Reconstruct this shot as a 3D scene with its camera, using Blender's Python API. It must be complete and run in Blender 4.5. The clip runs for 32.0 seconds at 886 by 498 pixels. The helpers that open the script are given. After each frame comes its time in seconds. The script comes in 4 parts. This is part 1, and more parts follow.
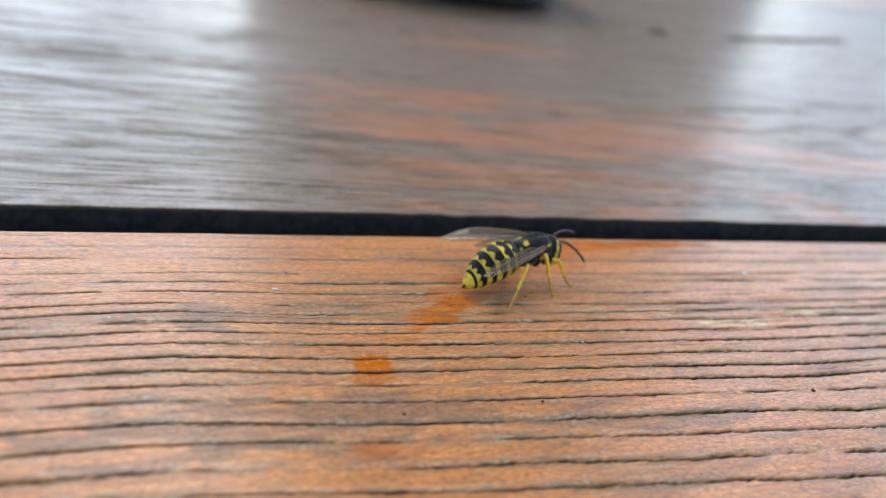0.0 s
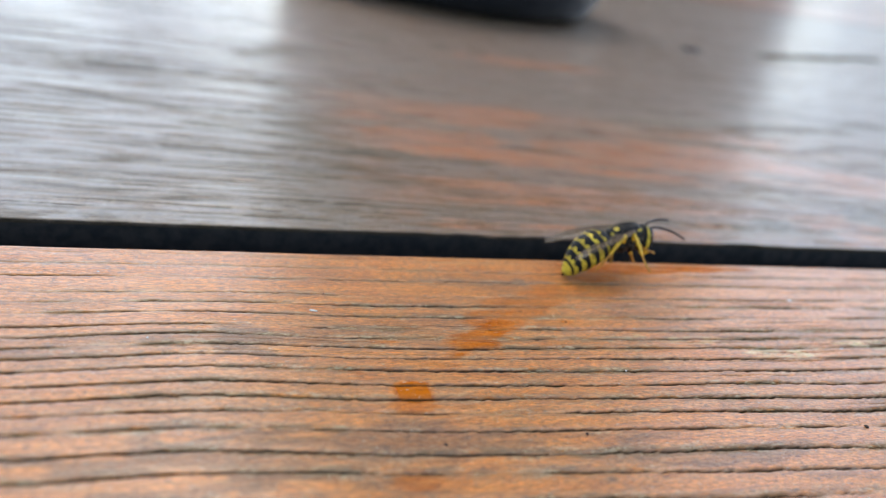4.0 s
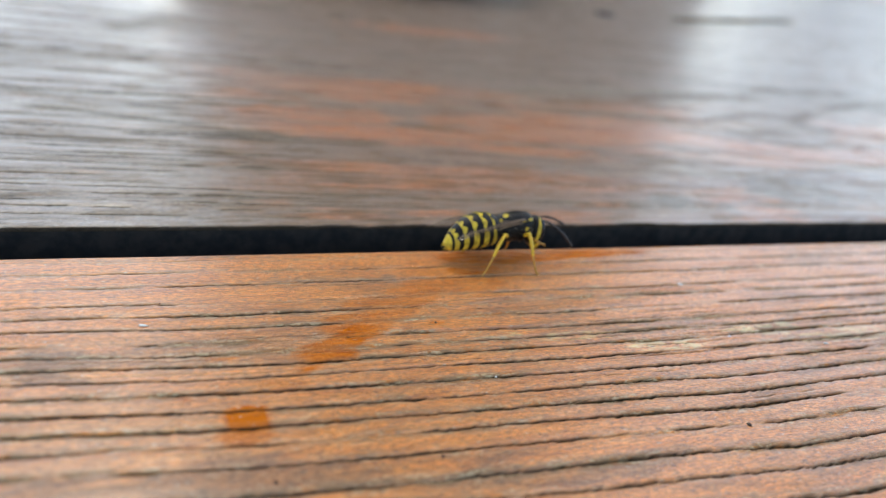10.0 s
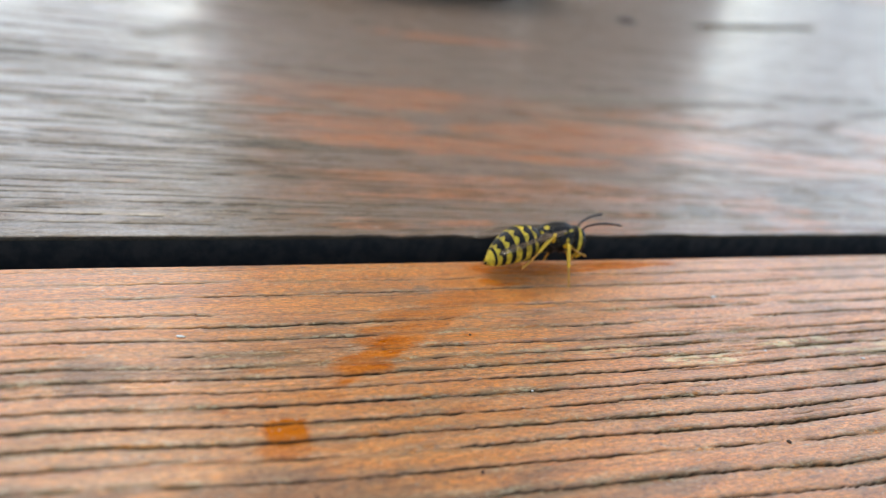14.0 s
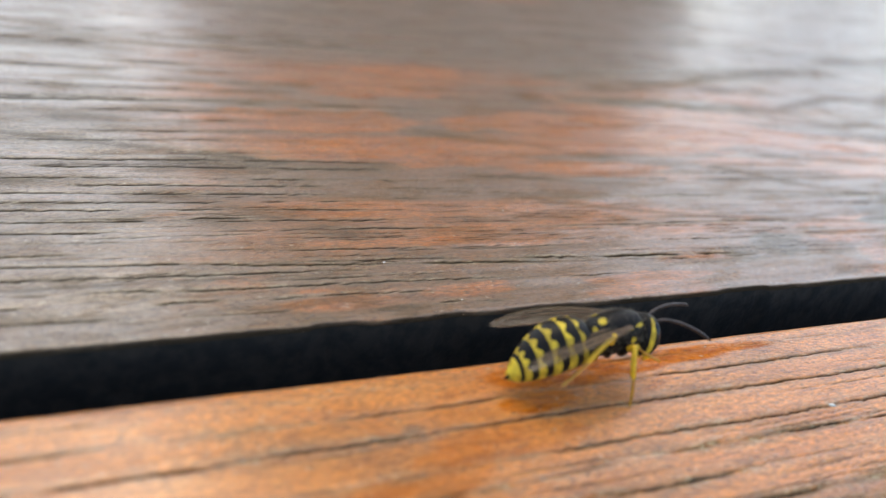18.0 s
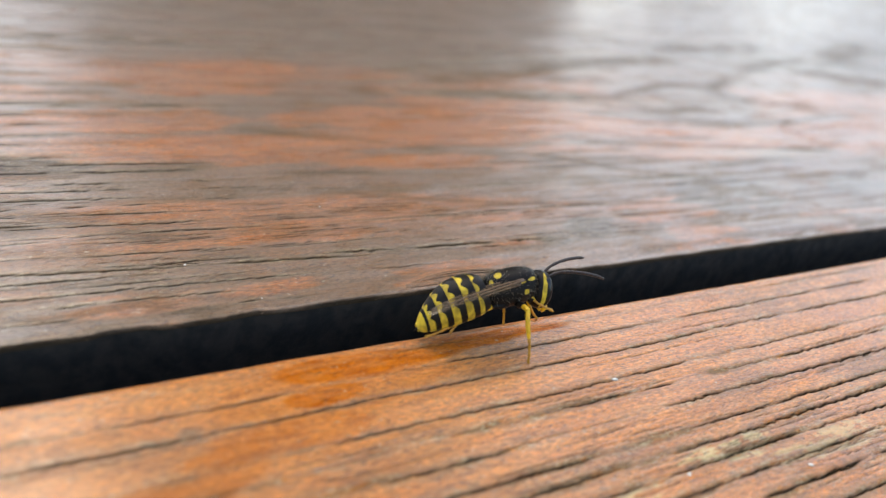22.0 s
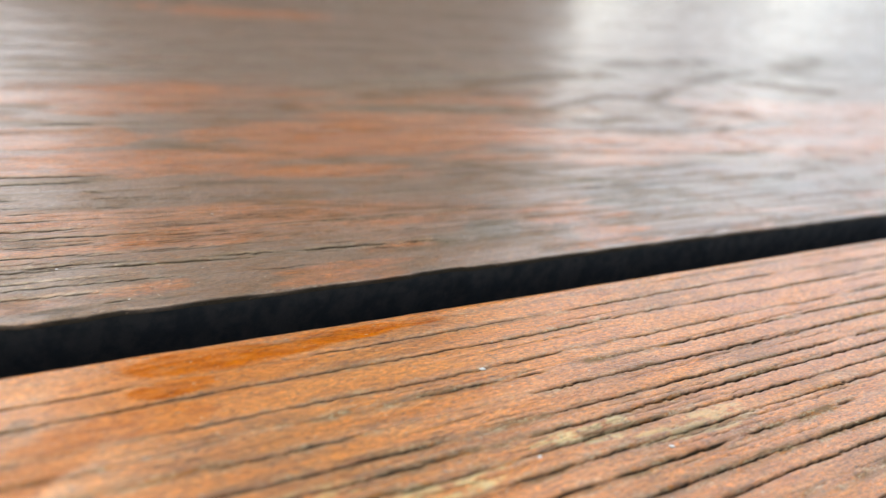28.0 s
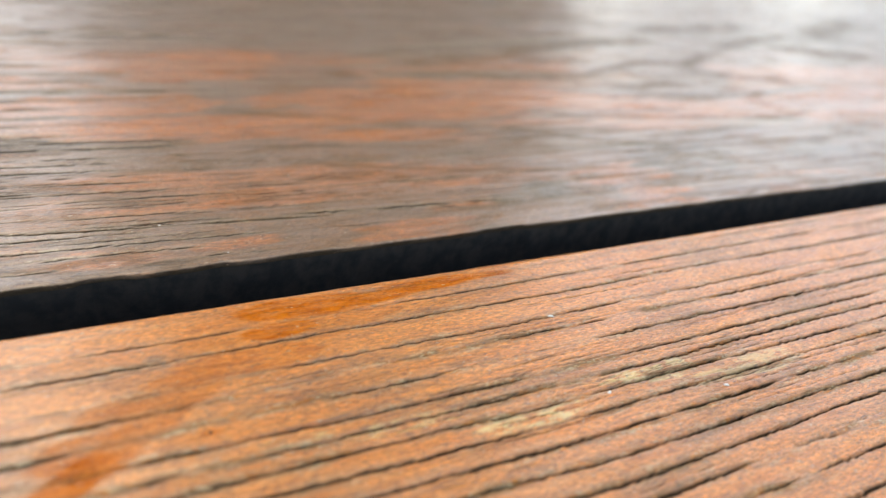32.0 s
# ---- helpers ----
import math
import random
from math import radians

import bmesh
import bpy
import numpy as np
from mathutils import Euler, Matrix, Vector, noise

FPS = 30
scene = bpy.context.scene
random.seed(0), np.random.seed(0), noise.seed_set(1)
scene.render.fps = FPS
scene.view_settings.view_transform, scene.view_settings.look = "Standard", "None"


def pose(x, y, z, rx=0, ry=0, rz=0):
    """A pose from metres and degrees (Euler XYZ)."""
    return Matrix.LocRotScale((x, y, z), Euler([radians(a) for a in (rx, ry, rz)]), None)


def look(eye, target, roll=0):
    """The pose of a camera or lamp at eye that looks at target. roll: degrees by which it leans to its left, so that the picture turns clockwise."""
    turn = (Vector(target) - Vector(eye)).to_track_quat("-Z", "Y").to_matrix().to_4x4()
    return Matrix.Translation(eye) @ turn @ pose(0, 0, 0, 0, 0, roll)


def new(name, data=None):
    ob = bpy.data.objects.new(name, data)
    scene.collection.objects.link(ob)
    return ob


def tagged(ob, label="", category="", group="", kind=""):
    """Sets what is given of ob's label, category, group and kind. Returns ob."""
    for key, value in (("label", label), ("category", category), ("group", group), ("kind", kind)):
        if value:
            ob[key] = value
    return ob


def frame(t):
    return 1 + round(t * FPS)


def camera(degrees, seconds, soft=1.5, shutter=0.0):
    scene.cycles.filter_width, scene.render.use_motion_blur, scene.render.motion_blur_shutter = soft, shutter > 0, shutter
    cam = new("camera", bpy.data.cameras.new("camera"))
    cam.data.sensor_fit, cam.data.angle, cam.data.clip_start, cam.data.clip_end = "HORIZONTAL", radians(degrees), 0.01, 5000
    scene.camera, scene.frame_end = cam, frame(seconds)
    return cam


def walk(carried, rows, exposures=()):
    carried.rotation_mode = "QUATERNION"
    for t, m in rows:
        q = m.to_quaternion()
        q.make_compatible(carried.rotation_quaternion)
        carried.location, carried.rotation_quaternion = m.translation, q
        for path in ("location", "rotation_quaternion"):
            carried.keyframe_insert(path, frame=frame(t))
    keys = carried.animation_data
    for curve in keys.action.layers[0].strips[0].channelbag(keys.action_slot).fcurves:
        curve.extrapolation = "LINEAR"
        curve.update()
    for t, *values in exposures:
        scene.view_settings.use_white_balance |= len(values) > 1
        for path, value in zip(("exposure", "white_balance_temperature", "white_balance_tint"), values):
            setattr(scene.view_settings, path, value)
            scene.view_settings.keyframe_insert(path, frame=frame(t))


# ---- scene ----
# One unit is 7.5 mm: the wasp is then about 14.5 mm long and the gap between the planks 6 mm wide.
U = 0.0075
cam = camera(57.74, 32.0, soft=1.2)
cam.data.dof.use_dof = True
cam.data.dof.focus_distance = 9.6 * U
cam.data.dof.aperture_fstop = 25.0
PATH = [
    (0.0, -6.795, -10.559, 4.872, 65.66, -9.54, -19.11),
    (0.5, -6.786, -10.610, 4.907, 66.15, -9.42, -19.32),
    (1.0, -6.788, -10.622, 4.927, 66.26, -9.40, -19.27),
    (1.5, -6.708, -10.507, 4.913, 66.58, -9.31, -19.87),
    (2.0, -6.699, -10.499, 4.924, 66.50, -9.36, -20.09),
    (2.5, -6.682, -10.500, 4.930, 66.26, -9.32, -20.18),
    (3.0, -6.655, -10.440, 4.946, 66.53, -9.38, -20.34),
    (3.5, -6.875, -10.302, 4.874, 66.28, -9.42, -19.21),
    (5.5, -7.001, -10.223, 4.891, 66.54, -10.62, -12.70),
    (6.0, -6.947, -10.240, 4.903, 66.47, -9.84, -13.12),
    (6.5, -6.548, -9.750, 5.092, 66.53, -9.39, -15.01),
    (7.0, -6.637, -9.639, 4.995, 66.54, -9.79, -16.60),
    (7.5, -6.077, -9.758, 5.047, 66.98, -10.08, -16.94),
    (8.0, -5.990, -9.750, 5.032, 66.68, -10.20, -18.29),
    (8.5, -5.877, -9.757, 5.026, 66.51, -9.98, -19.67),
    (9.0, -5.831, -9.762, 5.023, 66.77, -9.94, -20.70),
    (9.5, -5.748, -9.664, 4.985, 65.77, -9.93, -22.05),
    (10.0, -5.697, -9.587, 4.970, 64.73, -9.93, -22.21),
    (10.5, -5.629, -9.609, 4.957, 64.52, -9.82, -22.44),
    (11.0, -5.654, -9.603, 4.965, 64.51, -9.95, -22.57),
    (11.5, -5.664, -9.590, 4.955, 64.56, -9.94, -22.58),
    (12.0, -5.670, -9.589, 4.943, 64.56, -9.89, -22.48),
    (12.5, -5.678, -9.625, 4.982, 64.67, -9.93, -22.30),
    (13.0, -5.713, -9.603, 4.979, 64.82, -9.97, -22.32),
    (13.5, -5.796, -9.587, 4.969, 64.90, -9.92, -21.97),
    (14.0, -5.911, -9.422, 4.989, 64.87, -9.85, -21.11),
    (14.5, -5.901, -9.130, 5.036, 64.95, -9.84, -20.19),
    (15.0, -5.644, -8.309, 5.091, 65.04, -9.90, -19.75),
    (15.5, -5.542, -7.816, 5.059, 64.68, -10.14, -19.77),
    (17.5, -4.599, -5.565, 4.785, 62.12, -10.19, -21.38),
    (18.0, -4.524, -5.466, 4.729, 60.71, -10.09, -22.37),
    (18.5, -4.399, -5.453, 4.730, 59.68, -9.93, -22.71),
    (19.0, -4.445, -5.498, 4.769, 60.42, -10.32, -24.81),
    (19.5, -4.394, -5.535, 4.803, 60.83, -10.16, -26.13),
    (20.0, -4.381, -5.590, 4.840, 61.31, -10.23, -26.88),
    (20.5, -4.345, -5.608, 4.872, 61.83, -10.53, -28.36),
    (21.0, -3.964, -5.708, 4.905, 61.61, -10.58, -29.37),
    (21.5, -3.767, -5.934, 5.062, 61.29, -11.22, -29.95),
    (22.0, -3.559, -6.059, 5.091, 61.27, -11.19, -29.77),
    (22.5, -3.493, -6.084, 5.081, 61.35, -11.15, -29.63),
    (23.0, -3.429, -6.131, 5.097, 61.38, -10.96, -29.35),
    (23.5, -3.502, -6.111, 5.110, 61.56, -11.19, -29.92),
    (24.0, -3.470, -6.154, 5.115, 61.84, -11.04, -29.81),
    (24.5, -3.036, -6.323, 5.174, 61.86, -10.85, -29.33),
    (25.0, -2.810, -6.458, 5.345, 61.55, -11.64, -30.33),
    (25.5, -2.738, -6.445, 5.296, 61.62, -11.35, -30.58),
    (27.5, -1.476, -6.906, 5.323, 60.97, -8.95, -28.81),
    (28.0, -2.290, -7.091, 4.992, 63.82, -9.41, -30.30),
    (28.5, -3.139, -7.426, 5.140, 60.98, -8.97, -29.24),
    (29.0, -3.193, -7.426, 5.150, 60.72, -8.95, -29.10),
    (29.5, -3.286, -7.397, 5.138, 60.93, -9.01, -29.28),
    (30.0, -3.281, -7.406, 5.145, 60.92, -9.02, -29.26),
    (30.5, -3.299, -7.404, 5.145, 61.03, -9.01, -29.32),
    (31.0, -3.292, -7.412, 5.155, 61.07, -8.98, -29.30),
    (31.5, -3.314, -7.415, 5.142, 61.25, -8.96, -29.38),
    (32.0, -3.331, -7.393, 5.147, 61.24, -8.98, -29.45),
]
walk(cam, [(t, pose(x * U, y * U, z * U, rx, ry, rz)) for t, x, y, z, rx, ry, rz in PATH],
     exposures=[(0.0, 1.60, 6600, 6), (9.0, 1.57, 6800, 5), (15.0, 1.60, 7150, 6), (20.0, 1.71, 7450, 9), (25.0, 1.70, 7750, 9), (32.0, 1.77, 8050, 9)])

# ---- sky and sun: a bright, lightly overcast day ----
world = bpy.data.worlds.new("sky")
scene.world = world
world.use_nodes = True
wn = world.node_tree.nodes
sky = wn.new("ShaderNodeTexSky")
sky.sky_type, sky.sun_disc = "NISHITA", False
sky.sun_elevation, sky.sun_rotation = radians(56), radians(16)
sky.air_density, sky.dust_density, sky.ozone_density = 1.0, 2.2, 1.6
world.node_tree.links.new(sky.outputs[0], wn["Background"].inputs[0])
wn["Background"].inputs[1].default_value = 0.15
sun = new("sun", bpy.data.lights.new("sun", "SUN"))
sun.data.energy, sun.data.angle, sun.data.color = 0.6, radians(25), (1.0, 0.95, 0.88)
sun.matrix_world = look((0, 0, 3), (-0.55, -1.92, 0.0))


# ---- material helpers ----
def material(name):
    m = bpy.data.materials.new(name)
    m.use_nodes = True
    return m, m.node_tree.nodes, m.node_tree.links, m.node_tree.nodes["Principled BSDF"]


def put(n, links, socket, value):
    if isinstance(value, bpy.types.NodeSocket):
        links.new(value, socket)
    else:
        socket.default_value = value


def mixed(n, links, a, b, fac, blend="MIX"):
    node = n.new("ShaderNodeMix")
    node.data_type, node.blend_type = "RGBA", blend
    put(n, links, node.inputs[0], fac)
    put(n, links, node.inputs[6], a if isinstance(a, bpy.types.NodeSocket) else (*a, 1))
    put(n, links, node.inputs[7], b if isinstance(b, bpy.types.NodeSocket) else (*b, 1))
    return node.outputs[2]


def maths(n, links, op, a, b=0.0, clamp=False):
    node = n.new("ShaderNodeMath")
    node.operation, node.use_clamp = op, clamp
    put(n, links, node.inputs[0], a)
    put(n, links, node.inputs[1], b)
    return node.outputs[0]


def noisy(n, links, size, detail=4, stretch=(1, 1, 1), rough=0.55, warp=0.0):
    """Noise whose blobs measure about `size` units, drawn out by `stretch`."""
    co = n.new("ShaderNodeTexCoord")
    mp = n.new("ShaderNodeMapping")
    mp.inputs["Scale"].default_value = [1 / (size * U * s) for s in stretch]
    links.new(co.outputs["Object"], mp.inputs[0])
    t = n.new("ShaderNodeTexNoise")
    t.inputs["Scale"].default_value, t.inputs["Detail"].default_value = 1.0, detail
    t.inputs["Roughness"].default_value, t.inputs["Distortion"].default_value = rough, warp
    links.new(mp.outputs[0], t.inputs["Vector"])
    return t.outputs["Fac"]


def ramped(n, links, value, lo, hi):
    node = n.new("ShaderNodeMapRange")
    node.interpolation_type = "SMOOTHSTEP"
    put(n, links, node.inputs[0], value)
    node.inputs[1].default_value, node.inputs[2].default_value = lo, hi
    return node.outputs[0]


def field(n, name):
    node = n.new("ShaderNodeAttribute")
    node.attribute_name = name
    return node.outputs["Fac"]


def bumped(n, links, bsdf, height, strength, distance):
    node = n.new("ShaderNodeBump")
    node.inputs["Strength"].default_value, node.inputs["Distance"].default_value = strength, distance * U
    links.new(height, node.inputs["Height"])
    links.new(node.outputs[0], bsdf.inputs["Normal"])


def wood(name, early, late, pale, grey_colour, rough_lo, rough_hi, coat, coat_rough, lines, plainness, relief_share, bare, cover, sheen):
    """Worn, oiled softwood. Fields of the plank: silt (dirt in the cracks), wet, grey (weathered), pale (worn bare).
    lines: how far its streaks are drawn out; plainness: the least share of the finish that is left; bare: how far grey patches have lost it; cover: the noise at which they begin."""
    m, n, links, bsdf = material(name)
    hair = noisy(n, links, 0.026, 4, (5, 1, 1), 0.62)
    fibre = noisy(n, links, 0.075, 6, (lines, 1, 1), 0.65, 0.3)
    streak = noisy(n, links, 0.30, 6, (lines, 1, 1), 0.62, 0.5)
    broad = noisy(n, links, 2.0, 5, (2.2, 1, 1), 0.6)
    mottle = noisy(n, links, 0.12, 6, (2.0, 1, 1), 0.7)
    pits = noisy(n, links, 0.045, 5, (1.5, 1, 1), 0.7)
    pores = noisy(n, links, 0.030, 4, (3, 1, 1), 0.65)
    colour = mixed(n, links, early, late, maths(n, links, "MULTIPLY", ramped(n, links, streak, 0.36, 0.68), 0.75))
    colour = mixed(n, links, colour, pale, maths(n, links, "MULTIPLY", ramped(n, links, broad, 0.42, 0.70), 0.25))
    colour = mixed(n, links, colour, pale, maths(n, links, "MULTIPLY", ramped(n, links, mottle, 0.50, 0.66), 0.4))
    colour = mixed(n, links, colour, (0.60, 0.54, 0.48), maths(n, links, "MULTIPLY", ramped(n, links, fibre, 0.48, 0.64), 0.55), "MULTIPLY")
    colour = mixed(n, links, colour, (0.60, 0.56, 0.52), maths(n, links, "MULTIPLY", ramped(n, links, hair, 0.48, 0.62), 0.5), "MULTIPLY")
    colour = mixed(n, links, colour, (0.50, 0.44, 0.38), maths(n, links, "MULTIPLY", ramped(n, links, pores, 0.50, 0.62), 0.6), "MULTIPLY")
    colour = mixed(n, links, colour, (1.40, 1.36, 1.25), maths(n, links, "MULTIPLY", ramped(n, links, pores, 0.48, 0.36), 0.75), "MULTIPLY")
    colour = mixed(n, links, colour, (0.55, 0.49, 0.43), maths(n, links, "MULTIPLY", ramped(n, links, pits, 0.52, 0.64), 0.6), "MULTIPLY")
    blotch = noisy(n, links, 0.34, 5, (3.0, 1, 1), 0.52, 0.4)
    worn = maths(n, links, "MULTIPLY", field(n, "grey"), ramped(n, links, maths(n, links, "ADD", maths(n, links, "MULTIPLY", fibre, 0.25), maths(n, links, "MULTIPLY", blotch, 0.75)), cover, cover + 0.20))
    colour = mixed(n, links, colour, mixed(n, links, grey_colour, tuple(0.42 * c for c in grey_colour), ramped(n, links, pits, 0.46, 0.60)), maths(n, links, "MULTIPLY", worn, 0.92))
    colour = mixed(n, links, colour, (0.80, 0.57, 0.21), maths(n, links, "MULTIPLY", field(n, "pale"), ramped(n, links, mottle, 0.40, 0.54)))
    soaked = maths(n, links, "MULTIPLY", field(n, "wet"), ramped(n, links, mottle, 0.12, 0.40))
    colour = mixed(n, links, colour, mixed(n, links, (0.66, 0.165, 0.001), (0.42, 0.082, 0.001), ramped(n, links, maths(n, links, "ADD", maths(n, links, "MULTIPLY", fibre, 0.5), maths(n, links, "MULTIPLY", pits, 0.5)), 0.42, 0.60)), soaked)
    puddle = ramped(n, links, field(n, "wet"), 0.93, 0.99)
    colour = mixed(n, links, colour, mixed(n, links, (0.66, 0.160, 0.001), (0.36, 0.075, 0.001), ramped(n, links, streak, 0.45, 0.65)), puddle)
    flecks = ramped(n, links, noisy(n, links, 0.05, 3, (2.5, 1, 1)), 0.60, 0.68)
    colour = mixed(n, links, colour, (0.05, 0.04, 0.03), maths(n, links, "MULTIPLY", flecks, 0.5))
    grit = ramped(n, links, noisy(n, links, 0.045, 2, (1.8, 1, 1)), 0.66, 0.72)
    colour = mixed(n, links, colour, (0.58, 0.48, 0.34), maths(n, links, "MULTIPLY", grit, 0.6))
    halo = maths(n, links, "MULTIPLY", field(n, "halo"), maths(n, links, "SUBTRACT", 1.0, maths(n, links, "MULTIPLY", soaked, 0.9), True))
    colour = mixed(n, links, colour, (0.24, 0.178, 0.105), maths(n, links, "MULTIPLY", maths(n, links, "MULTIPLY", halo, 0.75), ramped(n, links, mottle, 0.36, 0.52)))
    colour = mixed(n, links, colour, (0.68, 0.54, 0.32), maths(n, links, "MULTIPLY", halo, maths(n, links, "MULTIPLY", ramped(n, links, maths(n, links, "ADD", maths(n, links, "MULTIPLY", fibre, 0.5), maths(n, links, "MULTIPLY", pits, 0.5)), 0.50, 0.40), 0.9)))
    dirt = maths(n, links, "MULTIPLY", field(n, "silt"), ramped(n, links, pores, 0.15, 0.38), True)
    colour = mixed(n, links, colour, mixed(n, links, (0.125, 0.100, 0.052), (0.030, 0.022, 0.013), ramped(n, links, field(n, "silt"), 0.35, 0.70)), dirt)
    links.new(colour, bsdf.inputs["Base Color"])
    rough = n.new("ShaderNodeMapRange")
    links.new(maths(n, links, "ADD", maths(n, links, "MULTIPLY", broad, 0.45), maths(n, links, "MULTIPLY", mottle, 0.55)), rough.inputs[0])
    rough.inputs[1].default_value, rough.inputs[2].default_value = 0.36, 0.64
    rough.inputs[3].default_value, rough.inputs[4].default_value = rough_lo, rough_hi
    r = maths(n, links, "SUBTRACT", rough.outputs[0], maths(n, links, "MULTIPLY", soaked, 0.12))
    r = maths(n, links, "ADD", r, maths(n, links, "MULTIPLY", dirt, 0.4), True)
    r = maths(n, links, "SUBTRACT", r, maths(n, links, "MULTIPLY", puddle, 0.25), True)
    links.new(r, bsdf.inputs["Roughness"])
    # the finish has worn off the soft streaks and the grey patches, so that they stay dull
    polish = ramped(n, links, maths(n, links, "ADD", maths(n, links, "MULTIPLY", noisy(n, links, 0.45, 6, (lines * 0.5, 1, 1), 0.62, 0.5), 0.68), maths(n, links, "MULTIPLY", mottle, 0.32)), 0.38, 0.54)
    dull = maths(n, links, "MULTIPLY", maths(n, links, "SUBTRACT", 1.0, dirt, True), maths(n, links, "SUBTRACT", 1.0, maths(n, links, "MULTIPLY", worn, bare), True))
    dull = maths(n, links, "MULTIPLY", dull, maths(n, links, "SUBTRACT", 1.0, maths(n, links, "MULTIPLY", soaked, 0.95), True))
    dull = maths(n, links, "MULTIPLY", dull, maths(n, links, "SUBTRACT", 1.0, maths(n, links, "MULTIPLY", ramped(n, links, halo, 0.40, 1.0), 0.85), True))
    gloss = maths(n, links, "MULTIPLY", dull, maths(n, links, "ADD", maths(n, links, "MULTIPLY", polish, 1 - plainness), plainness))
    links.new(maths(n, links, "MULTIPLY", gloss, sheen), bsdf.inputs["Specular IOR Level"])
    links.new(maths(n, links, "MULTIPLY", gloss, coat), bsdf.inputs["Coat Weight"])
    bsdf.inputs["Coat Roughness"].default_value = coat_rough
    relief = maths(n, links, "ADD", maths(n, links, "MULTIPLY", fibre, 0.5), maths(n, links, "MULTIPLY", hair, 0.3))
    relief = maths(n, links, "ADD", relief, maths(n, links, "MULTIPLY", mottle, 0.6))
    relief = maths(n, links, "SUBTRACT", relief, maths(n, links, "MULTIPLY", pores, 0.4))
    relief = maths(n, links, "ADD", relief, maths(n, links, "MULTIPLY", pits, 0.8))
    bumped(n, links, bsdf, relief, relief_share, 0.075)
    return m


def plain(name, colour, rough, metallic=0.0, vary=0.25, size=0.4, bump=0.0, coat=0.0):
    m, n, links, bsdf = material(name)
    f = noisy(n, links, size, 5)
    links.new(mixed(n, links, colour, tuple(c * (1 - vary) for c in colour), ramped(n, links, f, 0.35, 0.65)), bsdf.inputs["Base Color"])
    bsdf.inputs["Roughness"].default_value, bsdf.inputs["Metallic"].default_value = rough, metallic
    bsdf.inputs["Coat Weight"].default_value = coat
    if bump:
        bumped(n, links, bsdf, f, 0.5, bump)
    return m


WOOD_NEAR = wood("red_brown_worn_wood", (0.79, 0.272, 0.040), (0.62, 0.186, 0.024), (0.75, 0.318, 0.066), (0.105, 0.097, 0.072), 0.34, 0.46, 0.86, 0.28, 6.0, 0.78, 0.9, 0.4, 0.33, 0.45)
WOOD_FAR = wood("greyed_red_brown_wood", (0.62, 0.190, 0.030), (0.38, 0.130, 0.034), (0.36, 0.21, 0.10), (0.205, 0.155, 0.090), 0.28, 0.44, 1.0, 0.30, 6.0, 0.45, 1.0, 0.08, 0.22, 0.80)
# plank sides and deck frame: the shade of the gap is put into this near-black
BLACK_SIDE = plain("shade_black_wood", (0.020, 0.014, 0.009), 0.95, vary=0.75, size=0.22, bump=0.10)


def shell(name, yellow_on, black=(0.007, 0.006, 0.005), rough=0.33):
    """Hard insect shell, black with yellow where the field `mark` says so."""
    m, n, links, bsdf = material(name)
    f = noisy(n, links, 0.05, 4)
    y = mixed(n, links, (0.66, 0.46, 0.045), (0.34, 0.23, 0.030), ramped(n, links, noisy(n, links, 0.11, 4), 0.36, 0.68))
    b = mixed(n, links, black, tuple(2.2 * c for c in black), f)
    mark = maths(n, links, "ADD", field(n, "mark"), maths(n, links, "MULTIPLY", maths(n, links, "SUBTRACT", f, 0.5), 0.25))
    if yellow_on:
        links.new(mixed(n, links, b, y, ramped(n, links, mark, 0.42, 0.58)), bsdf.inputs["Base Color"])
    else:
        links.new(b, bsdf.inputs["Base Color"])
    bsdf.inputs["Roughness"].default_value = rough
    bsdf.inputs["Specular IOR Level"].default_value = 0.10
    bumped(n, links, bsdf, noisy(n, links, 0.018, 2), 0.35, 0.01)
    return m


SHELL = shell("black_and_yellow_shell", True)
DARK_SHELL = shell("black_shell", False)
EYE = plain("dark_compound_eye", (0.010, 0.010, 0.011), 0.22, vary=0.4, size=0.02)
LEG = plain("yellow_leg", (0.80, 0.47, 0.022), 0.45, vary=0.25, size=0.08)
FOOT = plain("orange_brown_foot", (0.55, 0.25, 0.025), 0.5, vary=0.3, size=0.05)
FUZZ = plain("greyish_hair", (0.20, 0.17, 0.12), 0.6, size=0.05)
ANTENNA = plain("dark_brown_antenna", (0.030, 0.017, 0.012), 0.5, vary=0.5, size=0.05)


def wing_film():
    m, n, links, bsdf = material("smoky_wing_film")
    bsdf.inputs["Base Color"].default_value = (0.17, 0.115, 0.065, 1)
    bsdf.inputs["Roughness"].default_value = 0.28
    streak = noisy(n, links, 0.05, 3, (12, 1, 1))
    links.new(maths(n, links, "ADD", maths(n, links, "MULTIPLY", streak, 0.5), 0.22), bsdf.inputs["Alpha"])
    return m


WING = wing_film()
VEIN = plain("brown_wing_vein", (0.13, 0.07, 0.03), 0.45)
BLACK_DISH = plain("glossy_black_glaze", (0.010, 0.011, 0.014), 0.22, vary=0.2, size=2.0)
CRUMB_PALE = plain("pale_crumb", (0.72, 0.68, 0.60), 0.6, bump=0.02, size=0.03)
CRUMB_DARK = plain("dark_crumb", (0.05, 0.025, 0.015), 0.7, bump=0.02, size=0.03)
STEEL = plain("dark_weathered_steel", (0.025, 0.022, 0.02), 0.8, 0.0, 0.4, 0.2, 0.03)
ADDED_WALL = plain("added_wall_grey_brown", (0.125, 0.102, 0.074), 0.9, vary=0.25, size=40, bump=0.5)
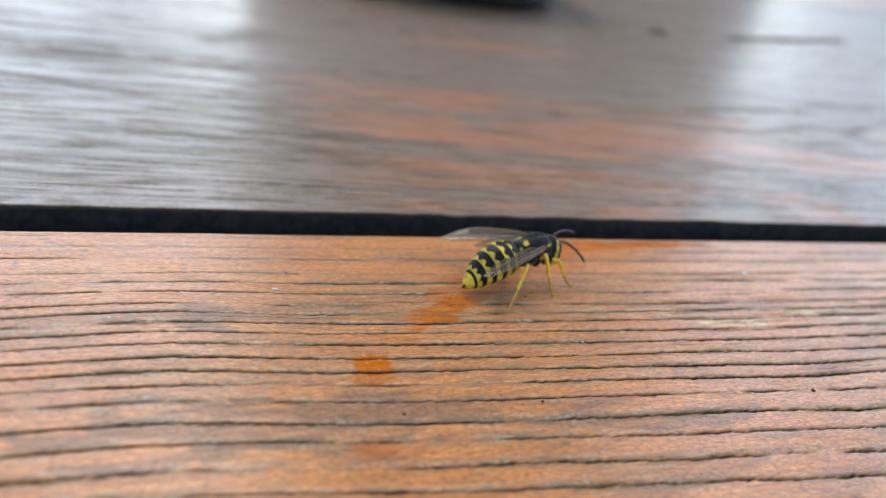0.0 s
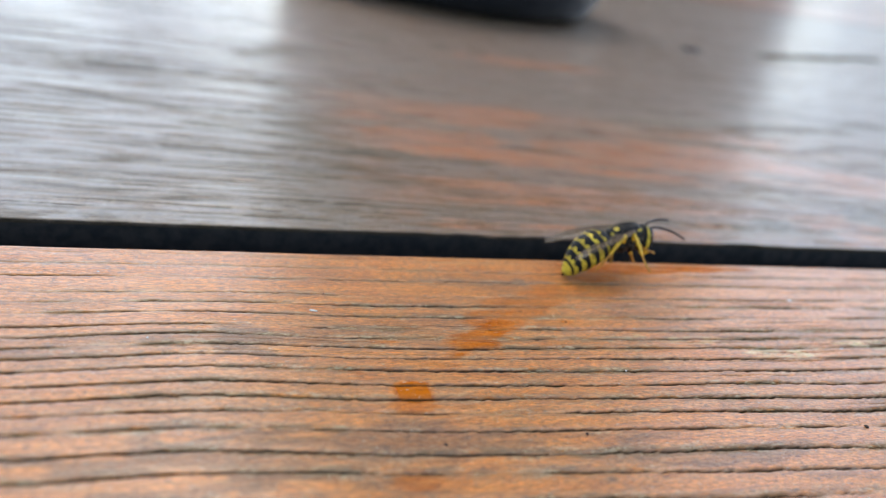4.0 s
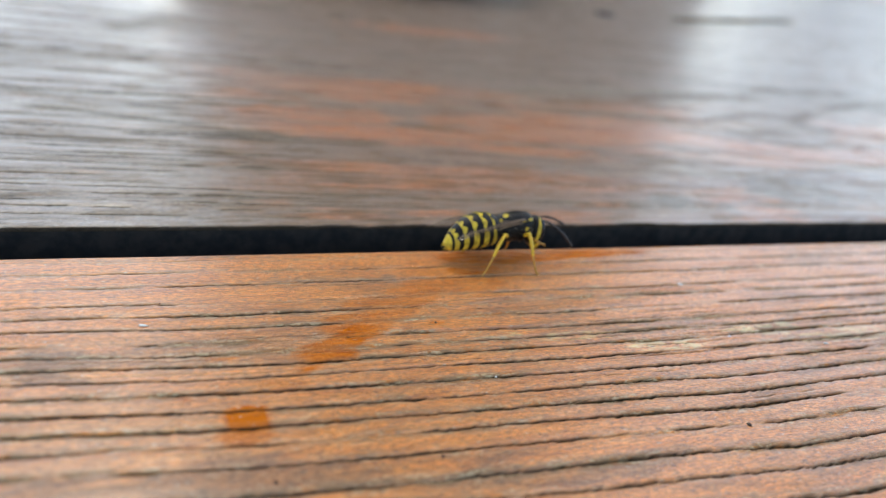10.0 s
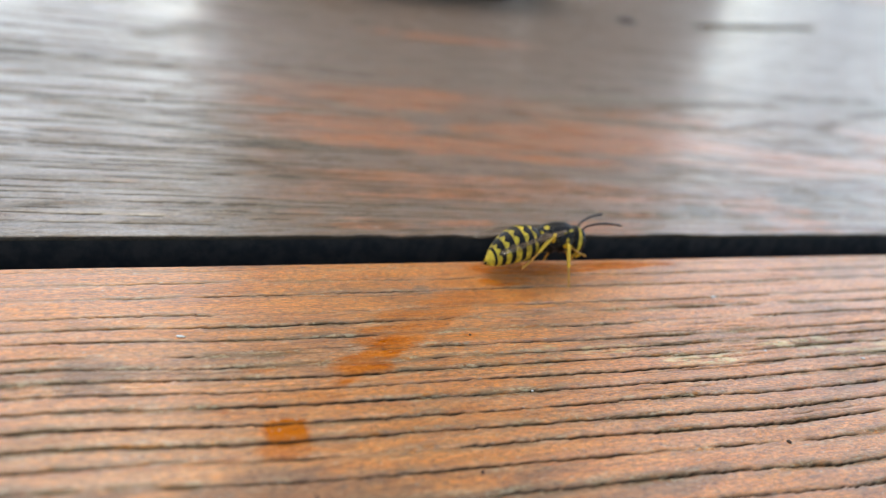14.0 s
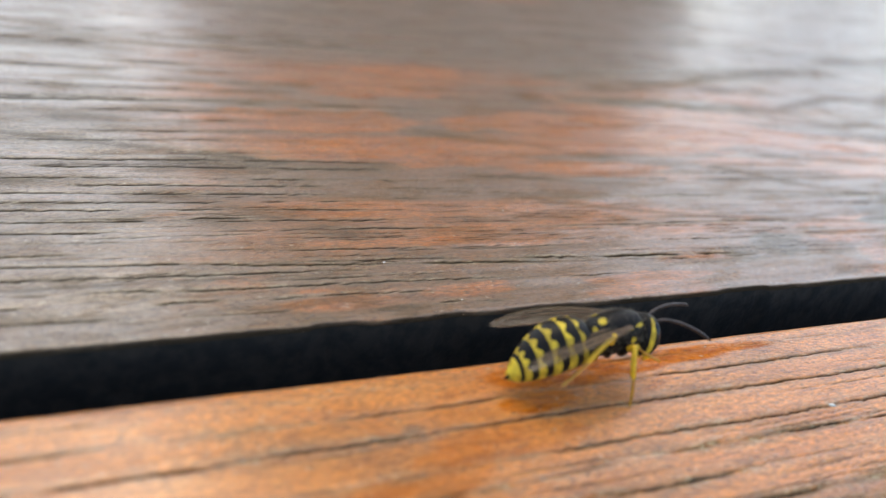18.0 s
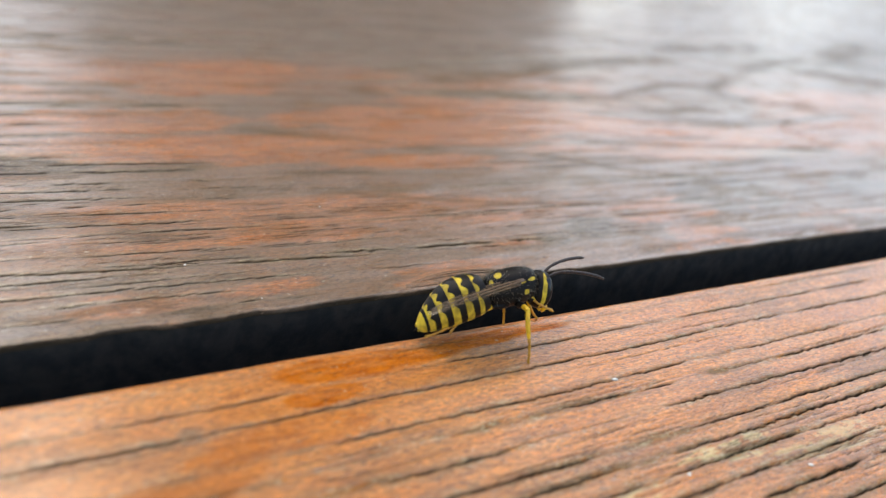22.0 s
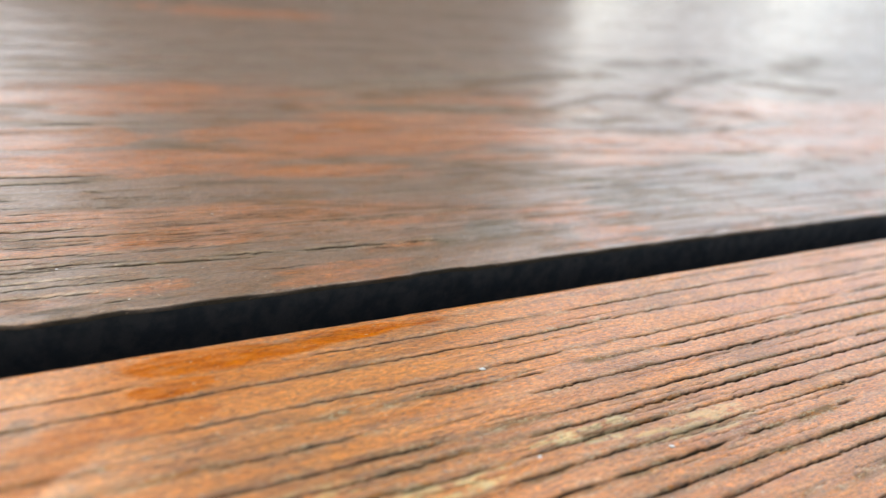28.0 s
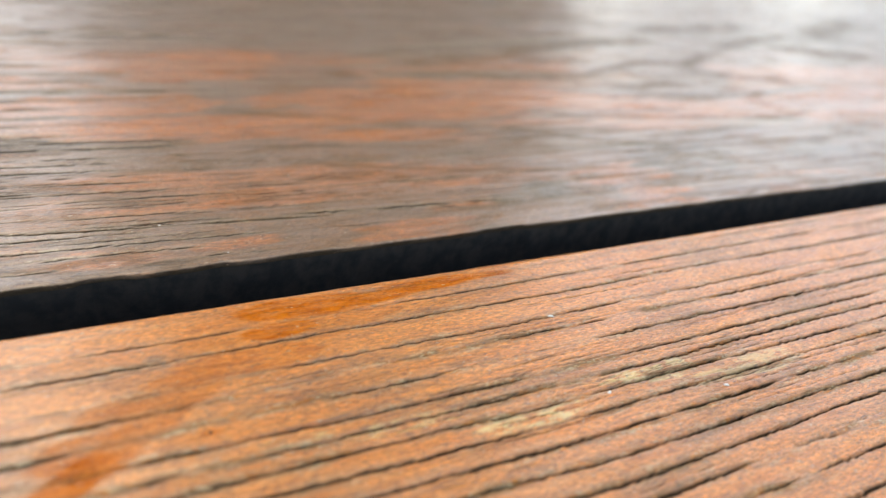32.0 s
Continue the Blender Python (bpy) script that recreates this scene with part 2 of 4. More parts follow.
GRASS_SOIL = plain("lawn", (0.06, 0.085, 0.03), 0.95, vary=0.5, size=30, bump=2.0)
BARK = plain("bark", (0.11, 0.085, 0.06), 0.9, vary=0.4, size=8, bump=1.0)
LEAVES = plain("leaves", (0.055, 0.095, 0.035), 0.6, vary=0.5, size=15)


# ---- mesh helpers ----
def finish(name, bm, mat, smooth=True):
    """A mesh from a bmesh drawn in units."""
    me = bpy.data.meshes.new(name)
    bmesh.ops.recalc_face_normals(bm, faces=bm.faces[:])
    bmesh.ops.scale(bm, vec=(U, U, U), verts=bm.verts[:])
    bm.to_mesh(me)
    bm.free()
    me.materials.append(mat)
    if smooth:
        me.polygons.foreach_set("use_smooth", [True] * len(me.polygons))
    return me


def part(name, bm, mat, parent=None, label="", smooth=True):
    ob = new(name, finish(name, bm, mat, smooth))
    ob.parent = parent
    if label:
        tagged(ob, label)
    return ob


def empty(name, label, category, group="", kind=""):
    ob = new(name)
    ob.empty_display_size = 0.01
    return tagged(ob, label, category, group, kind)


def block(bm, x0, x1, y0, y1, z0, z1, bevel=0.0):
    made = bmesh.ops.create_cube(bm, size=1.0)["verts"]
    for v in made:
        v.co = Vector((x0 + (v.co.x + 0.5) * (x1 - x0), y0 + (v.co.y + 0.5) * (y1 - y0), z0 + (v.co.z + 0.5) * (z1 - z0)))
    if bevel:
        edges = list({e for v in made for e in v.link_edges})
        bmesh.ops.bevel(bm, geom=edges, offset=bevel, segments=2, affect="EDGES", profile=0.6)
    return bm


def tube(bm, points, radii, sides=10):
    """A closed tube along points, with a radius at each."""
    rings = []
    pts = [Vector(p) for p in points]
    side = None
    for i, p in enumerate(pts):
        d = (pts[min(i + 1, len(pts) - 1)] - pts[max(i - 1, 0)]).normalized()
        if side is None:
            side = d.orthogonal().normalized()
        side = (side - d * side.dot(d)).normalized()
        up = d.cross(side)
        rings.append([bm.verts.new(p + radii[i] * (math.cos(a) * side + math.sin(a) * up))
                      for a in (2 * math.pi * k / sides for k in range(sides))])
    for a, b in zip(rings, rings[1:]):
        for k in range(sides):
            bm.faces.new((a[k], a[(k + 1) % sides], b[(k + 1) % sides], b[k]))
    bm.faces.new(rings[0])
    bm.faces.new(rings[-1])
    return bm


def lathe(bm, profile, sides=48):
    """Turns (radius, z) about the z axis; closed where the radius is 0."""
    rings = []
    for r, z in profile:
        rings.append([bm.verts.new((r * math.cos(2 * math.pi * k / sides), r * math.sin(2 * math.pi * k / sides), z)) for k in range(sides)])
    for a, b in zip(rings, rings[1:]):
        for k in range(sides):
            bm.faces.new((a[k], a[(k + 1) % sides], b[(k + 1) % sides], b[k]))
    bmesh.ops.remove_doubles(bm, verts=bm.verts[:], dist=1e-5)
    return bm


def hash_grid(ix, iy, seed):
    h = (ix.astype(np.int64) * 374761393 + iy.astype(np.int64) * 668265263 + seed * 974634777) & 0xFFFFFFFF
    h = ((h ^ (h >> 13)) * 1274126177) & 0xFFFFFFFF
    return ((h ^ (h >> 16)) & 0xFFFF) / 65535.0


def lattice(x, y, seed):
    """Smooth value noise, 0 to 1."""
    x, y = np.broadcast_arrays(np.asarray(x, float), np.asarray(y, float))
    ix, iy = np.floor(x), np.floor(y)
    fx, fy = x - ix, y - iy
    fx, fy = fx * fx * (3 - 2 * fx), fy * fy * (3 - 2 * fy)
    a = hash_grid(ix, iy, seed) * (1 - fx) + hash_grid(ix + 1, iy, seed) * fx
    b = hash_grid(ix, iy + 1, seed) * (1 - fx) + hash_grid(ix + 1, iy + 1, seed) * fx
    return a * (1 - fy) + b * fy


def cloud(x, y, seed, octaves=4):
    total, weight = 0.0, 0.0
    for k in range(octaves):
        total = total + 0.5**k * lattice(x * 2**k, y * 2**k, seed + 17 * k)
        weight += 0.5**k
    return total / weight


def step(lo, hi, v):
    t = np.clip((v - lo) / (hi - lo), 0, 1)
    return t * t * (3 - 2 * t)


def spot(x, y, cx, cy, rx, ry, seed, ragged=0.5):
    """A soft-edged patch with a ragged outline, 1 inside."""
    d = np.sqrt(((x - cx) / rx) ** 2 + ((y - cy) / ry) ** 2) + ragged * (cloud(x * 1.5, y * 5.0, seed) - 0.5) * 2
    return step(1.08, 0.82, d)


def plank_mesh(name, xs, ys, shape, thick, mats):
    """A plank: its top is a relief over the grid xs, ys; shape() gives the height and the fields. Its four sides and its underside close it."""
    gx, gy = np.meshgrid(xs, ys)
    px, py, pz, fields = shape(gx, gy)
    nx, ny = len(xs), len(ys)
    top = np.stack([px, py, pz], -1).reshape(-1, 3)
    idx = np.arange(nx * ny).reshape(ny, nx)
    rim = np.concatenate([idx[0, :], idx[1:, -1], idx[-1, -2::-1], idx[-2:0:-1, 0]])
    levels, low = [rim], []
    for k, dz in enumerate((0.35, 1.2, thick)):
        ring = top[rim].copy()
        ring[:, 2] = np.minimum(ring[:, 2], -0.02) - dz if dz < thick else -thick
        low.append(ring)
        levels.append(nx * ny + k * len(rim) + np.arange(len(rim)))
    verts = np.concatenate([top, *low])
    quads = np.stack([idx[:-1, :-1], idx[:-1, 1:], idx[1:, 1:], idx[1:, :-1]], -1).reshape(-1, 4)
    sides = [np.stack([a, b, np.roll(b, -1), np.roll(a, -1)], -1) for a, b in zip(levels, levels[1:])]
    faces = np.concatenate([quads, *sides])
    me = bpy.data.meshes.new(name)
    me.vertices.add(len(verts))
    me.vertices.foreach_set("co", (verts * U).ravel())
    me.loops.add(faces.size + len(rim))
    me.loops.foreach_set("vertex_index", np.concatenate([faces.ravel(), levels[-1][::-1]]).astype(np.int32))
    me.polygons.add(len(faces) + 1)
    me.polygons.foreach_set("loop_start", np.arange(len(faces) + 1, dtype=np.int32) * 4)
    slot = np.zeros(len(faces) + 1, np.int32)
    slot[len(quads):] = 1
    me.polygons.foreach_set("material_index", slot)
    me.polygons.foreach_set("use_smooth", np.ones(len(faces) + 1, bool))
    me.update(calc_edges=True)
    for key, value in fields.items():
        data = np.zeros(len(verts), np.float32)
        data[: nx * ny] = np.clip(np.broadcast_to(value, gx.shape), 0, 1).ravel()
        me.attributes.new(key, "FLOAT", "POINT").data.foreach_set("value", data)
    for m in mats:
        me.materials.append(m)
    me.validate()
    return me


def spaced(*runs):
    """Grid lines: runs of (from, to, step)."""
    return np.unique(np.round(np.concatenate([np.arange(a, b + 1e-9, s) for a, b, s in runs]), 4))


def crack(x, y, path, width, depth, x0, x1, seed, wave=0.03):
    """How deep a crack along y = path(x) cuts at x, y: 0 to depth; it runs from x0 to x1 and comes and goes."""
    xr = x[:1]
    line = path + wave * (lattice(xr * 0.6, 0.5, seed) - 0.5) * 2 + 0.008 * (lattice(xr * 5.0, 0.5, seed + 1) - 0.5) * 2 + 0.009 * (lattice(xr * 14.0, 0.5, seed + 3) - 0.5) * 2 + 0.015 * (lattice(xr * 40.0, 0.5, seed + 4) - 0.5) * 2
    w = width * (0.22 + 0.8 * lattice(xr * 2.3, 0.5, seed + 2) + 0.85 * lattice(xr * 17.0, 0.5, seed + 5))
    here = step(x0 - 0.6, x0 + 0.4, xr) * step(x1 + 0.6, x1 - 0.4, xr)
    off = np.abs(y - line)
    return here * depth * np.exp(-((off / w) ** 1.7)), off, here


# ---- the planks of the deck ----
GAP = 0.80
RINGS = (-0.22, -0.53, -0.87, -1.31, -1.58, -1.89, -2.23, -2.46, -2.70, -2.96, -3.24, -3.56, -3.85, -4.14, -4.46, -4.86, -5.20, -5.62, -5.98, -6.35)


def near_shape(x, y):
    # the grain bends round something on one side and fans out towards the other edge
    fan = step(-1.2, -2.2, y) * (0.014 + 0.022 * np.clip(-y - 2.17, 0, 3.2))
    swerve = 0.15 * np.exp(-(((x + 6.5) / 1.5) ** 2)) * step(-0.1, -2.4, y) - fan * (np.clip(x, -11, 1.5) - 1.5)
    v = y - swerve
    z = 0.02 * (cloud(x * 0.25, y * 1.2, 3) - 0.5) + 0.011 * (cloud(x * 0.5, v * 6, 5) - 0.5)
    silt, halo = 0.0 * x, 0.0 * x
    rag = 0.45 + 0.55 * step(0.3, 0.6, cloud(x * 5, y * 16, 14, 3))
    blot, fray = cloud(x * 0.9, y * 5, 21), step(0.3, 0.6, cloud(x * 4, y * 12, 79, 2))
    for k, ring in enumerate(RINGS):
        deep = 0.5 if k == 0 else (0.75 + 0.45 * lattice(k * 1.7, 0.5, 9)) * (1.0 if k > 3 else 0.75)
        cut, off, _ = crack(x, v, ring, (0.0125 + 0.0005 * min(k, 12)) if k else 0.009, 1.0, -180, 180, 40 + 3 * k)
        come = step(*((0.28, 0.62) if k < 8 else (0.18, 0.52)), lattice(x[:1] * 0.55, k * 3.3, 11) * 0.65 + lattice(x[:1] * 2.6, k * 3.3, 12) * 0.35)
        soft = np.exp(-((off / (0.045 + 0.004 * min(k, 10))) ** 2)) * step(0.42, 0.62, blot)
        z = z - 0.032 * deep * cut * come - 0.002 * np.exp(-((off / 0.10) ** 2)) * deep
        silt = np.maximum(silt, np.maximum(deep * cut * come * (0.6 + 0.6 * rag) * 1.4, 0.32 * soft * deep))
        halo = np.maximum(halo, 1.0 * deep * np.exp(-((off / (0.06 + 0.004 * min(k, 12))) ** 2)) * (0.35 + 0.65 * step(0.40, 0.58, blot)) * (0.4 + 0.6 * fray))
    # short drying cracks between the rings
    for k in range(90):
        cx, cy, half = -9 + 22 * lattice(k * 7.1, 0.5, 71), -0.2 - 4.6 * lattice(k * 3.7, 0.5, 73), 0.3 + 0.9 * lattice(k * 5.3, 0.5, 75)
        cut, off, _ = crack(x, v, cy, 0.009, 1.0, cx - half, cx + half, 400 + 3 * k)
        z = z - 0.012 * cut
        silt = np.maximum(silt, 0.8 * cut * fray)
    # rounded, slightly frayed edge along the gap
    d = np.clip(-y, 0, 0.14)
    z = z - 0.10 * (1 - np.sqrt(np.clip(1 - ((0.14 - d) / 0.14) ** 2, 0, 1)))
    py = y + np.where(y > -0.05, 0.018 * (cloud(x * 1.5, 0.5, 81) - 0.5) * 2, 0)
    # a blunt-cornered drop, and the film that has crept below it
    drop = ((np.abs(x + 4.29) / 0.24) ** 4 + (np.abs(y + 3.45) / 0.21) ** 4) ** 0.25 + 0.5 * (cloud(x * 3.0, y * 6.0, 91) - 0.5)
    wet = np.maximum(0.97 * step(1.08, 0.88, drop), 0.6 * spot(x, y, -4.33, -3.66, 0.29, 0.18, 92, 0.2))
    along = np.clip((x + 3.55) / 2.3, 0, 1)
    off = y - (-2.62 + 1.60 * along) + 0.16 * (cloud(x * 1.6, y * 4.5, 89) - 0.5)
    trail = step(0.26, 0.17, np.abs(off)) * step(-3.72, -3.45, x + 0.3 * (cloud(x * 2, y * 8, 90) - 0.5)) * step(-1.1, -1.5, x)
    wet = np.maximum(wet, trail * (0.80 - 0.30 * step(-2.9, -2.2, x) + 0.14 * step(0.35, 0.6, cloud(x * 2.2, y * 7, 88, 3))))
    for cx, cy, rx, ry, amount in ((-3.85, -2.98, 0.30, 0.10, 0.40), (-3.20, -2.40, 0.40, 0.25, 0.95), (-3.06, -2.47, 0.17, 0.09, 1.0), (-2.78, -1.90, 0.44, 0.26, 0.65), (-2.30, -1.50, 0.48, 0.22, 0.55),
                                   (-1.85, -1.22, 0.5, 0.17, 0.50), (-1.40, -1.02, 0.50, 0.16, 0.55), (-0.72, -0.70, 0.42, 0.18, 1.0), (0.0, -0.34, 1.0, 0.20, 1.0), (1.2, -0.26, 0.95, 0.14, 1.0), (2.15, -0.25, 0.55, 0.07, 0.9),
                                   (-0.9, -1.10, 0.7, 0.22, 0.45), (-0.5, -0.62, 1.3, 0.46, 0.35), (-2.4, -3.4, 0.35, 0.10, 0.25), (-1.75, -1.98, 0.10, 0.05, 0.6), (-4.6, -4.8, 0.25, 0.14, 0.5), (-4.4, -2.42, 0.16, 0.05, 0.5), (-4.8, -3.07, 0.06, 0.05, 0.6)):
        wet = np.maximum(wet, 0.92 * amount * spot(x, y, cx, cy, rx, ry, 93 + int(10 * abs(cx)), 0.45) * (0.75 + 0.25 * step(0.35, 0.6, cloud(x * 3, y * 14, 97, 3))))
    pale = np.maximum.reduce([1.3 * spot(x, y, 3.15, -2.62, 0.55, 0.22, 101, 0.9), 1.0 * spot(x, y, 1.25, -2.80, 0.9, 0.15, 103, 0.9), 0.8 * spot(x, y, -1.0, -2.32, 0.4, 0.05, 102, 0.9),
                              0.55 * spot(x, y, 0.0, -2.45, 0.7, 0.08, 104, 0.9), 0.6 * spot(x, y, 4.4, -2.9, 0.7, 0.16, 105, 0.9)]) * step(0.32, 0.5, cloud(x * 4, y * 14, 107, 3))
    grey = np.maximum.reduce([0.6 * spot(x, y, -5.9, -2.38, 0.62, 0.30, 111, 1.0), 0.7 * spot(x, y, -1.95, -0.78, 0.12, 0.07, 113), 0.35 * spot(x, y, -0.5, -0.86, 0.3, 0.06, 114),
                              0.35 * step(0.52, 0.72, cloud(x * 0.5, y * 2.5, 117)), 0.55 * spot(x, y, -5.0, -4.40, 2.4, 0.45, 118, 1.3), 0.5 * spot(x, y, -1.6, -4.75, 1.6, 0.16, 120, 0.9), 0.45 * step(-0.10, -0.02, y) * step(0.4, 0.6, cloud(x * 1.2, 0.5, 119))])
    return x, py, z, {"silt": silt, "wet": wet, "pale": pale, "grey": grey, "halo": halo}


# Streaks of the far plank: from x, y to x, y, and half their width.
KNOT = [(10.0, 7.2, 10.6, 6.5, 0.20), (10.4, 6.45, 12.6, 6.6, 0.20), (10.1, 7.45, 12.6, 8.3, 0.22), (12.6, 8.3, 14.2, 8.1, 0.30), (14.2, 7.45, 16.4, 6.6, 0.50), (14.2, 8.1, 18.0, 9.95, 0.34), (18.0, 9.95, 21.5, 11.1, 0.4),
        (9.1, 7.4, 9.9, 7.35, 0.50), (6.9, 8.65, 11.3, 9.9, 0.42), (11.3, 9.9, 14.6, 10.55, 0.4), (3.6, 7.7, 7.9, 7.4, 0.35), (20.6, 9.8, 23.0, 9.0, 0.7), (24.5, 11.4, 28.6, 13.2, 1.0), (16.0, 11.6, 20.7, 12.2, 0.5)]
BARE_SIDE = [(-8.6, 9.4, -7.0, 9.2, 0.95), (-5.9, 9.7, -4.3, 9.6, 0.55), (-4.6, 12.7, -3.7, 13.6, 1.1), (-9.2, 7.45, -6.6, 6.7, 0.28), (-8.1, 4.5, -5.3, 4.15, 0.18), (-8.4, 3.55, -7.6, 3.4, 0.22), (-8.7, 2.82, -5.2, 2.86, 0.12),
             (-5.5, 6.2, -4.1, 6.1, 0.30), (-3.8, 3.2, -3.0, 3.0, 0.22), (-8.6, 2.1, -7.7, 1.95, 0.13), (-7.4, 1.65, -6.2, 1.95, 0.13), (-3.5, 3.7, -1.6, 2.6, 0.30), (-2.9, 4.5, -0.8, 4.4, 0.18)]
GRAIN = [(8.8, 3.54, 11.8, 3.76, 0.12), (7.5, 4.9, 13.8, 4.15, 0.10), (5.4, 3.95, 9.1, 3.97, 0.09), (4.0, 3.57, 8.2, 3.33, 0.08), (3.5, 2.75, 7.3, 2.37, 0.08), (1.1, 4.13, 3.9, 3.76, 0.08), (0.7, 5.8, 3.5, 4.9, 0.20),
         (1.4, 3.4, 4.5, 2.6, 0.07), (5.9, 8.3, 10.2, 8.6, 0.35), (5.8, 4.4, 7.8, 3.35, 0.14), (10.7, 6.0, 14.3, 5.6, 0.20)]


def far_shape(x, y):
    # the grain flows round a knot
    kx, ky = 12.3, 7.7
    near_knot = np.exp(-(((x - kx) / 4.6) ** 2) - ((y - ky) / 2.6) ** 2)
    v = y - 1.3 * near_knot * np.tanh((y - ky) / 0.8) + 0.35 * (lattice(x * 0.09, 0.5, 201) - 0.5) + 0.12 * (cloud(x * 0.25, y * 0.15, 203) - 0.5)
    z = 0.03 * (cloud(x * 0.22, y * 0.8, 205) - 0.5) + 0.05 * (cloud(x * 0.35, v * 1.6, 206, 3) - 0.5) * step(GAP + 0.2, GAP + 1.8, y)
    bands = lattice(v * 1.9 + 0.4 * lattice(x * 0.15, v * 0.3, 207), 0.5, 209)
    fine = lattice(v * 5.5, x * 0.12, 211)
    late = step(0.52, 0.80, 0.6 * bands + 0.4 * fine)
    z = z - 0.012 * late - 0.007 * step(0.6, 0.9, fine)
    silt = 0.55 * late * step(0.30, 0.65, cloud(x * 0.5, y * 2.2, 213)) * step(0.35, 0.62, cloud(x * 2.2, y * 9, 215, 3))
    halo = 0.0 * x
    for path, x0, x1, w, deep, seed in ((1.90 - 0.075 * (x + 1.5), -4.6, 0.6, 0.022, 1.0, 301), (1.74 - 0.055 * (x - 2.2), 0.6, 3.7, 0.024, 1.0, 305), (2.10 - 0.02 * x, 0.1, 1.4, 0.016, 0.8, 309),
                                        (3.10 - 0.05 * (x + 3.6), -5.0, -2.7, 0.024, 0.9, 313), (1.66 + 0 * x, -2.6, -1.2, 0.014, 0.7, 317), (2.55 - 0.03 * x, -4.5, -1.5, 0.015, 0.6, 321),
                                        (6.82 + 0 * x, -7.0, 1.2, 0.07, 0.6, 325), (5.62 - 0.27 * (x + 5.7), -6.6, -1.9, 0.15, 0.5, 326), (7.55 - 0.10 * (x - 6), 4.2, 9.6, 0.18, 0.45, 327), (9.0 + 0.19 * (x - 5), 4.6, 11.5, 0.18, 0.4, 328), (26.1 + 0.41 * (x - 23.6), 23.4, 37.5, 0.50, 1.0, 329), (2.62 - 0.02 * x, 1.2, 6.0, 0.02, 0.7, 333), (3.4 + 0 * x, 2.0, 8.0, 0.03, 0.5, 337)):
        cut, off, here = crack(x, y, path, w, 1.0, x0, x1, seed)
        come = (0.35 + 0.65 * step(0.3, 0.6, lattice(x * 2.0, 0.5, seed + 7))) if w < 0.1 else 0.8 + 0.2 * lattice(x * 1.5, 0.5, seed + 7)
        z = z - 0.010 * deep * cut * come
        silt = np.maximum(silt, 1.3 * deep * cut * come)
        halo = np.maximum(halo, here * deep * come * np.exp(-((off / (2.6 * w)) ** 2)))
    fray = step(0.3, 0.6, cloud(x * 4, y * 12, 347, 2))
    open_grain = 0.35 + 0.45 * step(0.5, -3.5, x) + 0.4 * step(4.0, 7.0, x) * step(5.5, 4.0, y)
    for k in range(34):
        ring = 1.02 + 0.235 * k * (1 + 0.022 * k)
        cut, off, _ = crack(x, v, ring, 0.014 + 0.0022 * k, 1.0, -180, 180, 700 + 4 * k, 0.05)
        come = (0.8 if k < 12 else 1.0) * step(0.36, 0.60, lattice(x[:1] * 0.30, k * 3.3, 381) * 0.7 + lattice(x[:1] * 1.7, k * 3.3, 382) * 0.3)
        soft = np.exp(-((off / (0.05 + 0.004 * k)) ** 2))
        z = z - 0.006 * come * soft
        silt = np.maximum(silt, come * open_grain * np.maximum(1.0 * cut * (0.55 + 0.45 * fray), 0.55 * soft))
    for k in range(130):
        cx, cy, half = -7 + 18 * lattice(k * 7.1, 0.5, 341), 0.95 + 3.6 * lattice(k * 3.7, 0.5, 343), 0.25 + 0.7 * lattice(k * 5.3, 0.5, 345)
        cut, off, _ = crack(x, y, cy - 0.04 * (x - cx), 0.014, 1.0, cx - half, cx + half, 500 + 3 * k, 0.02)
        z = z - 0.008 * cut
        silt = np.maximum(silt, 0.95 * cut * fray)
    # long thin checks where the plank lies bare
    for k in range(16):
        cy, x0, x1 = 1.12 + 0.235 * k + 0.1 * lattice(k * 2.7, 0.5, 411), -9.5 + 3 * lattice(k * 5.1, 0.5, 413), -2.6 + 3.4 * lattice(k * 3.3, 0.5, 415)
        cut, off, here = crack(x, y, cy - 0.045 * (x + 4), 0.015 + 0.0008 * k, 1.0, x0, x1, 900 + 6 * k, 0.04)
        come = step(0.30, 0.55, lattice(x * 0.8, k * 3.1, 417) * 0.6 + lattice(x * 3.5, k * 3.1, 419) * 0.4)
        z = z - 0.010 * cut * come
        silt = np.maximum(silt, 1.2 * cut * come)
        halo = np.maximum(halo, 0.7 * here * come * np.exp(-((off / 0.04) ** 2)))
    # dull, dirty streaks: round the knot, on the bare side and along the grain
    for x0, y0, x1, y1, wide in KNOT + BARE_SIDE + GRAIN:
        along = np.clip((x - x0) / (x1 - x0), 0, 1)
        off = y - (y0 + (y1 - y0) * along) - 0.5 * wide * (cloud(x * 0.9, y * 0.4, 421) - 0.5)
        ends = np.exp(-np.maximum(0, np.maximum(x0 - x, x - x1)) ** 2 / (0.3 + wide) ** 2)
        silt = np.maximum(silt, 0.55 * ends * np.exp(-((off / wide) ** 2)) * (0.55 + 0.45 * step(0.3, 0.6, cloud(x * 1.1, y * 3.0, 423, 3))))
    for cx, cy, rx, ry, amount in ((-7.4, 10.0, 1.5, 0.9, 0.65), (8.6, 2.6, 1.3, 0.6, 0.30), (4.75, 1.85, 0.4, 0.3, 0.35), (-3.0, 4.5, 1.5, 0.25, 0.5)):
        silt = np.maximum(silt, amount * spot(x, y, cx, cy, rx, ry, 391 + int(10 * abs(cx)), 0.8) * step(0.25, 0.6, cloud(x * 1.2, y * 4, 393, 3)))
    d = np.clip(y - GAP, 0, 0.07)
    z = z - 0.06 * (1 - np.sqrt(np.clip(1 - ((0.07 - d) / 0.07) ** 2, 0, 1)))
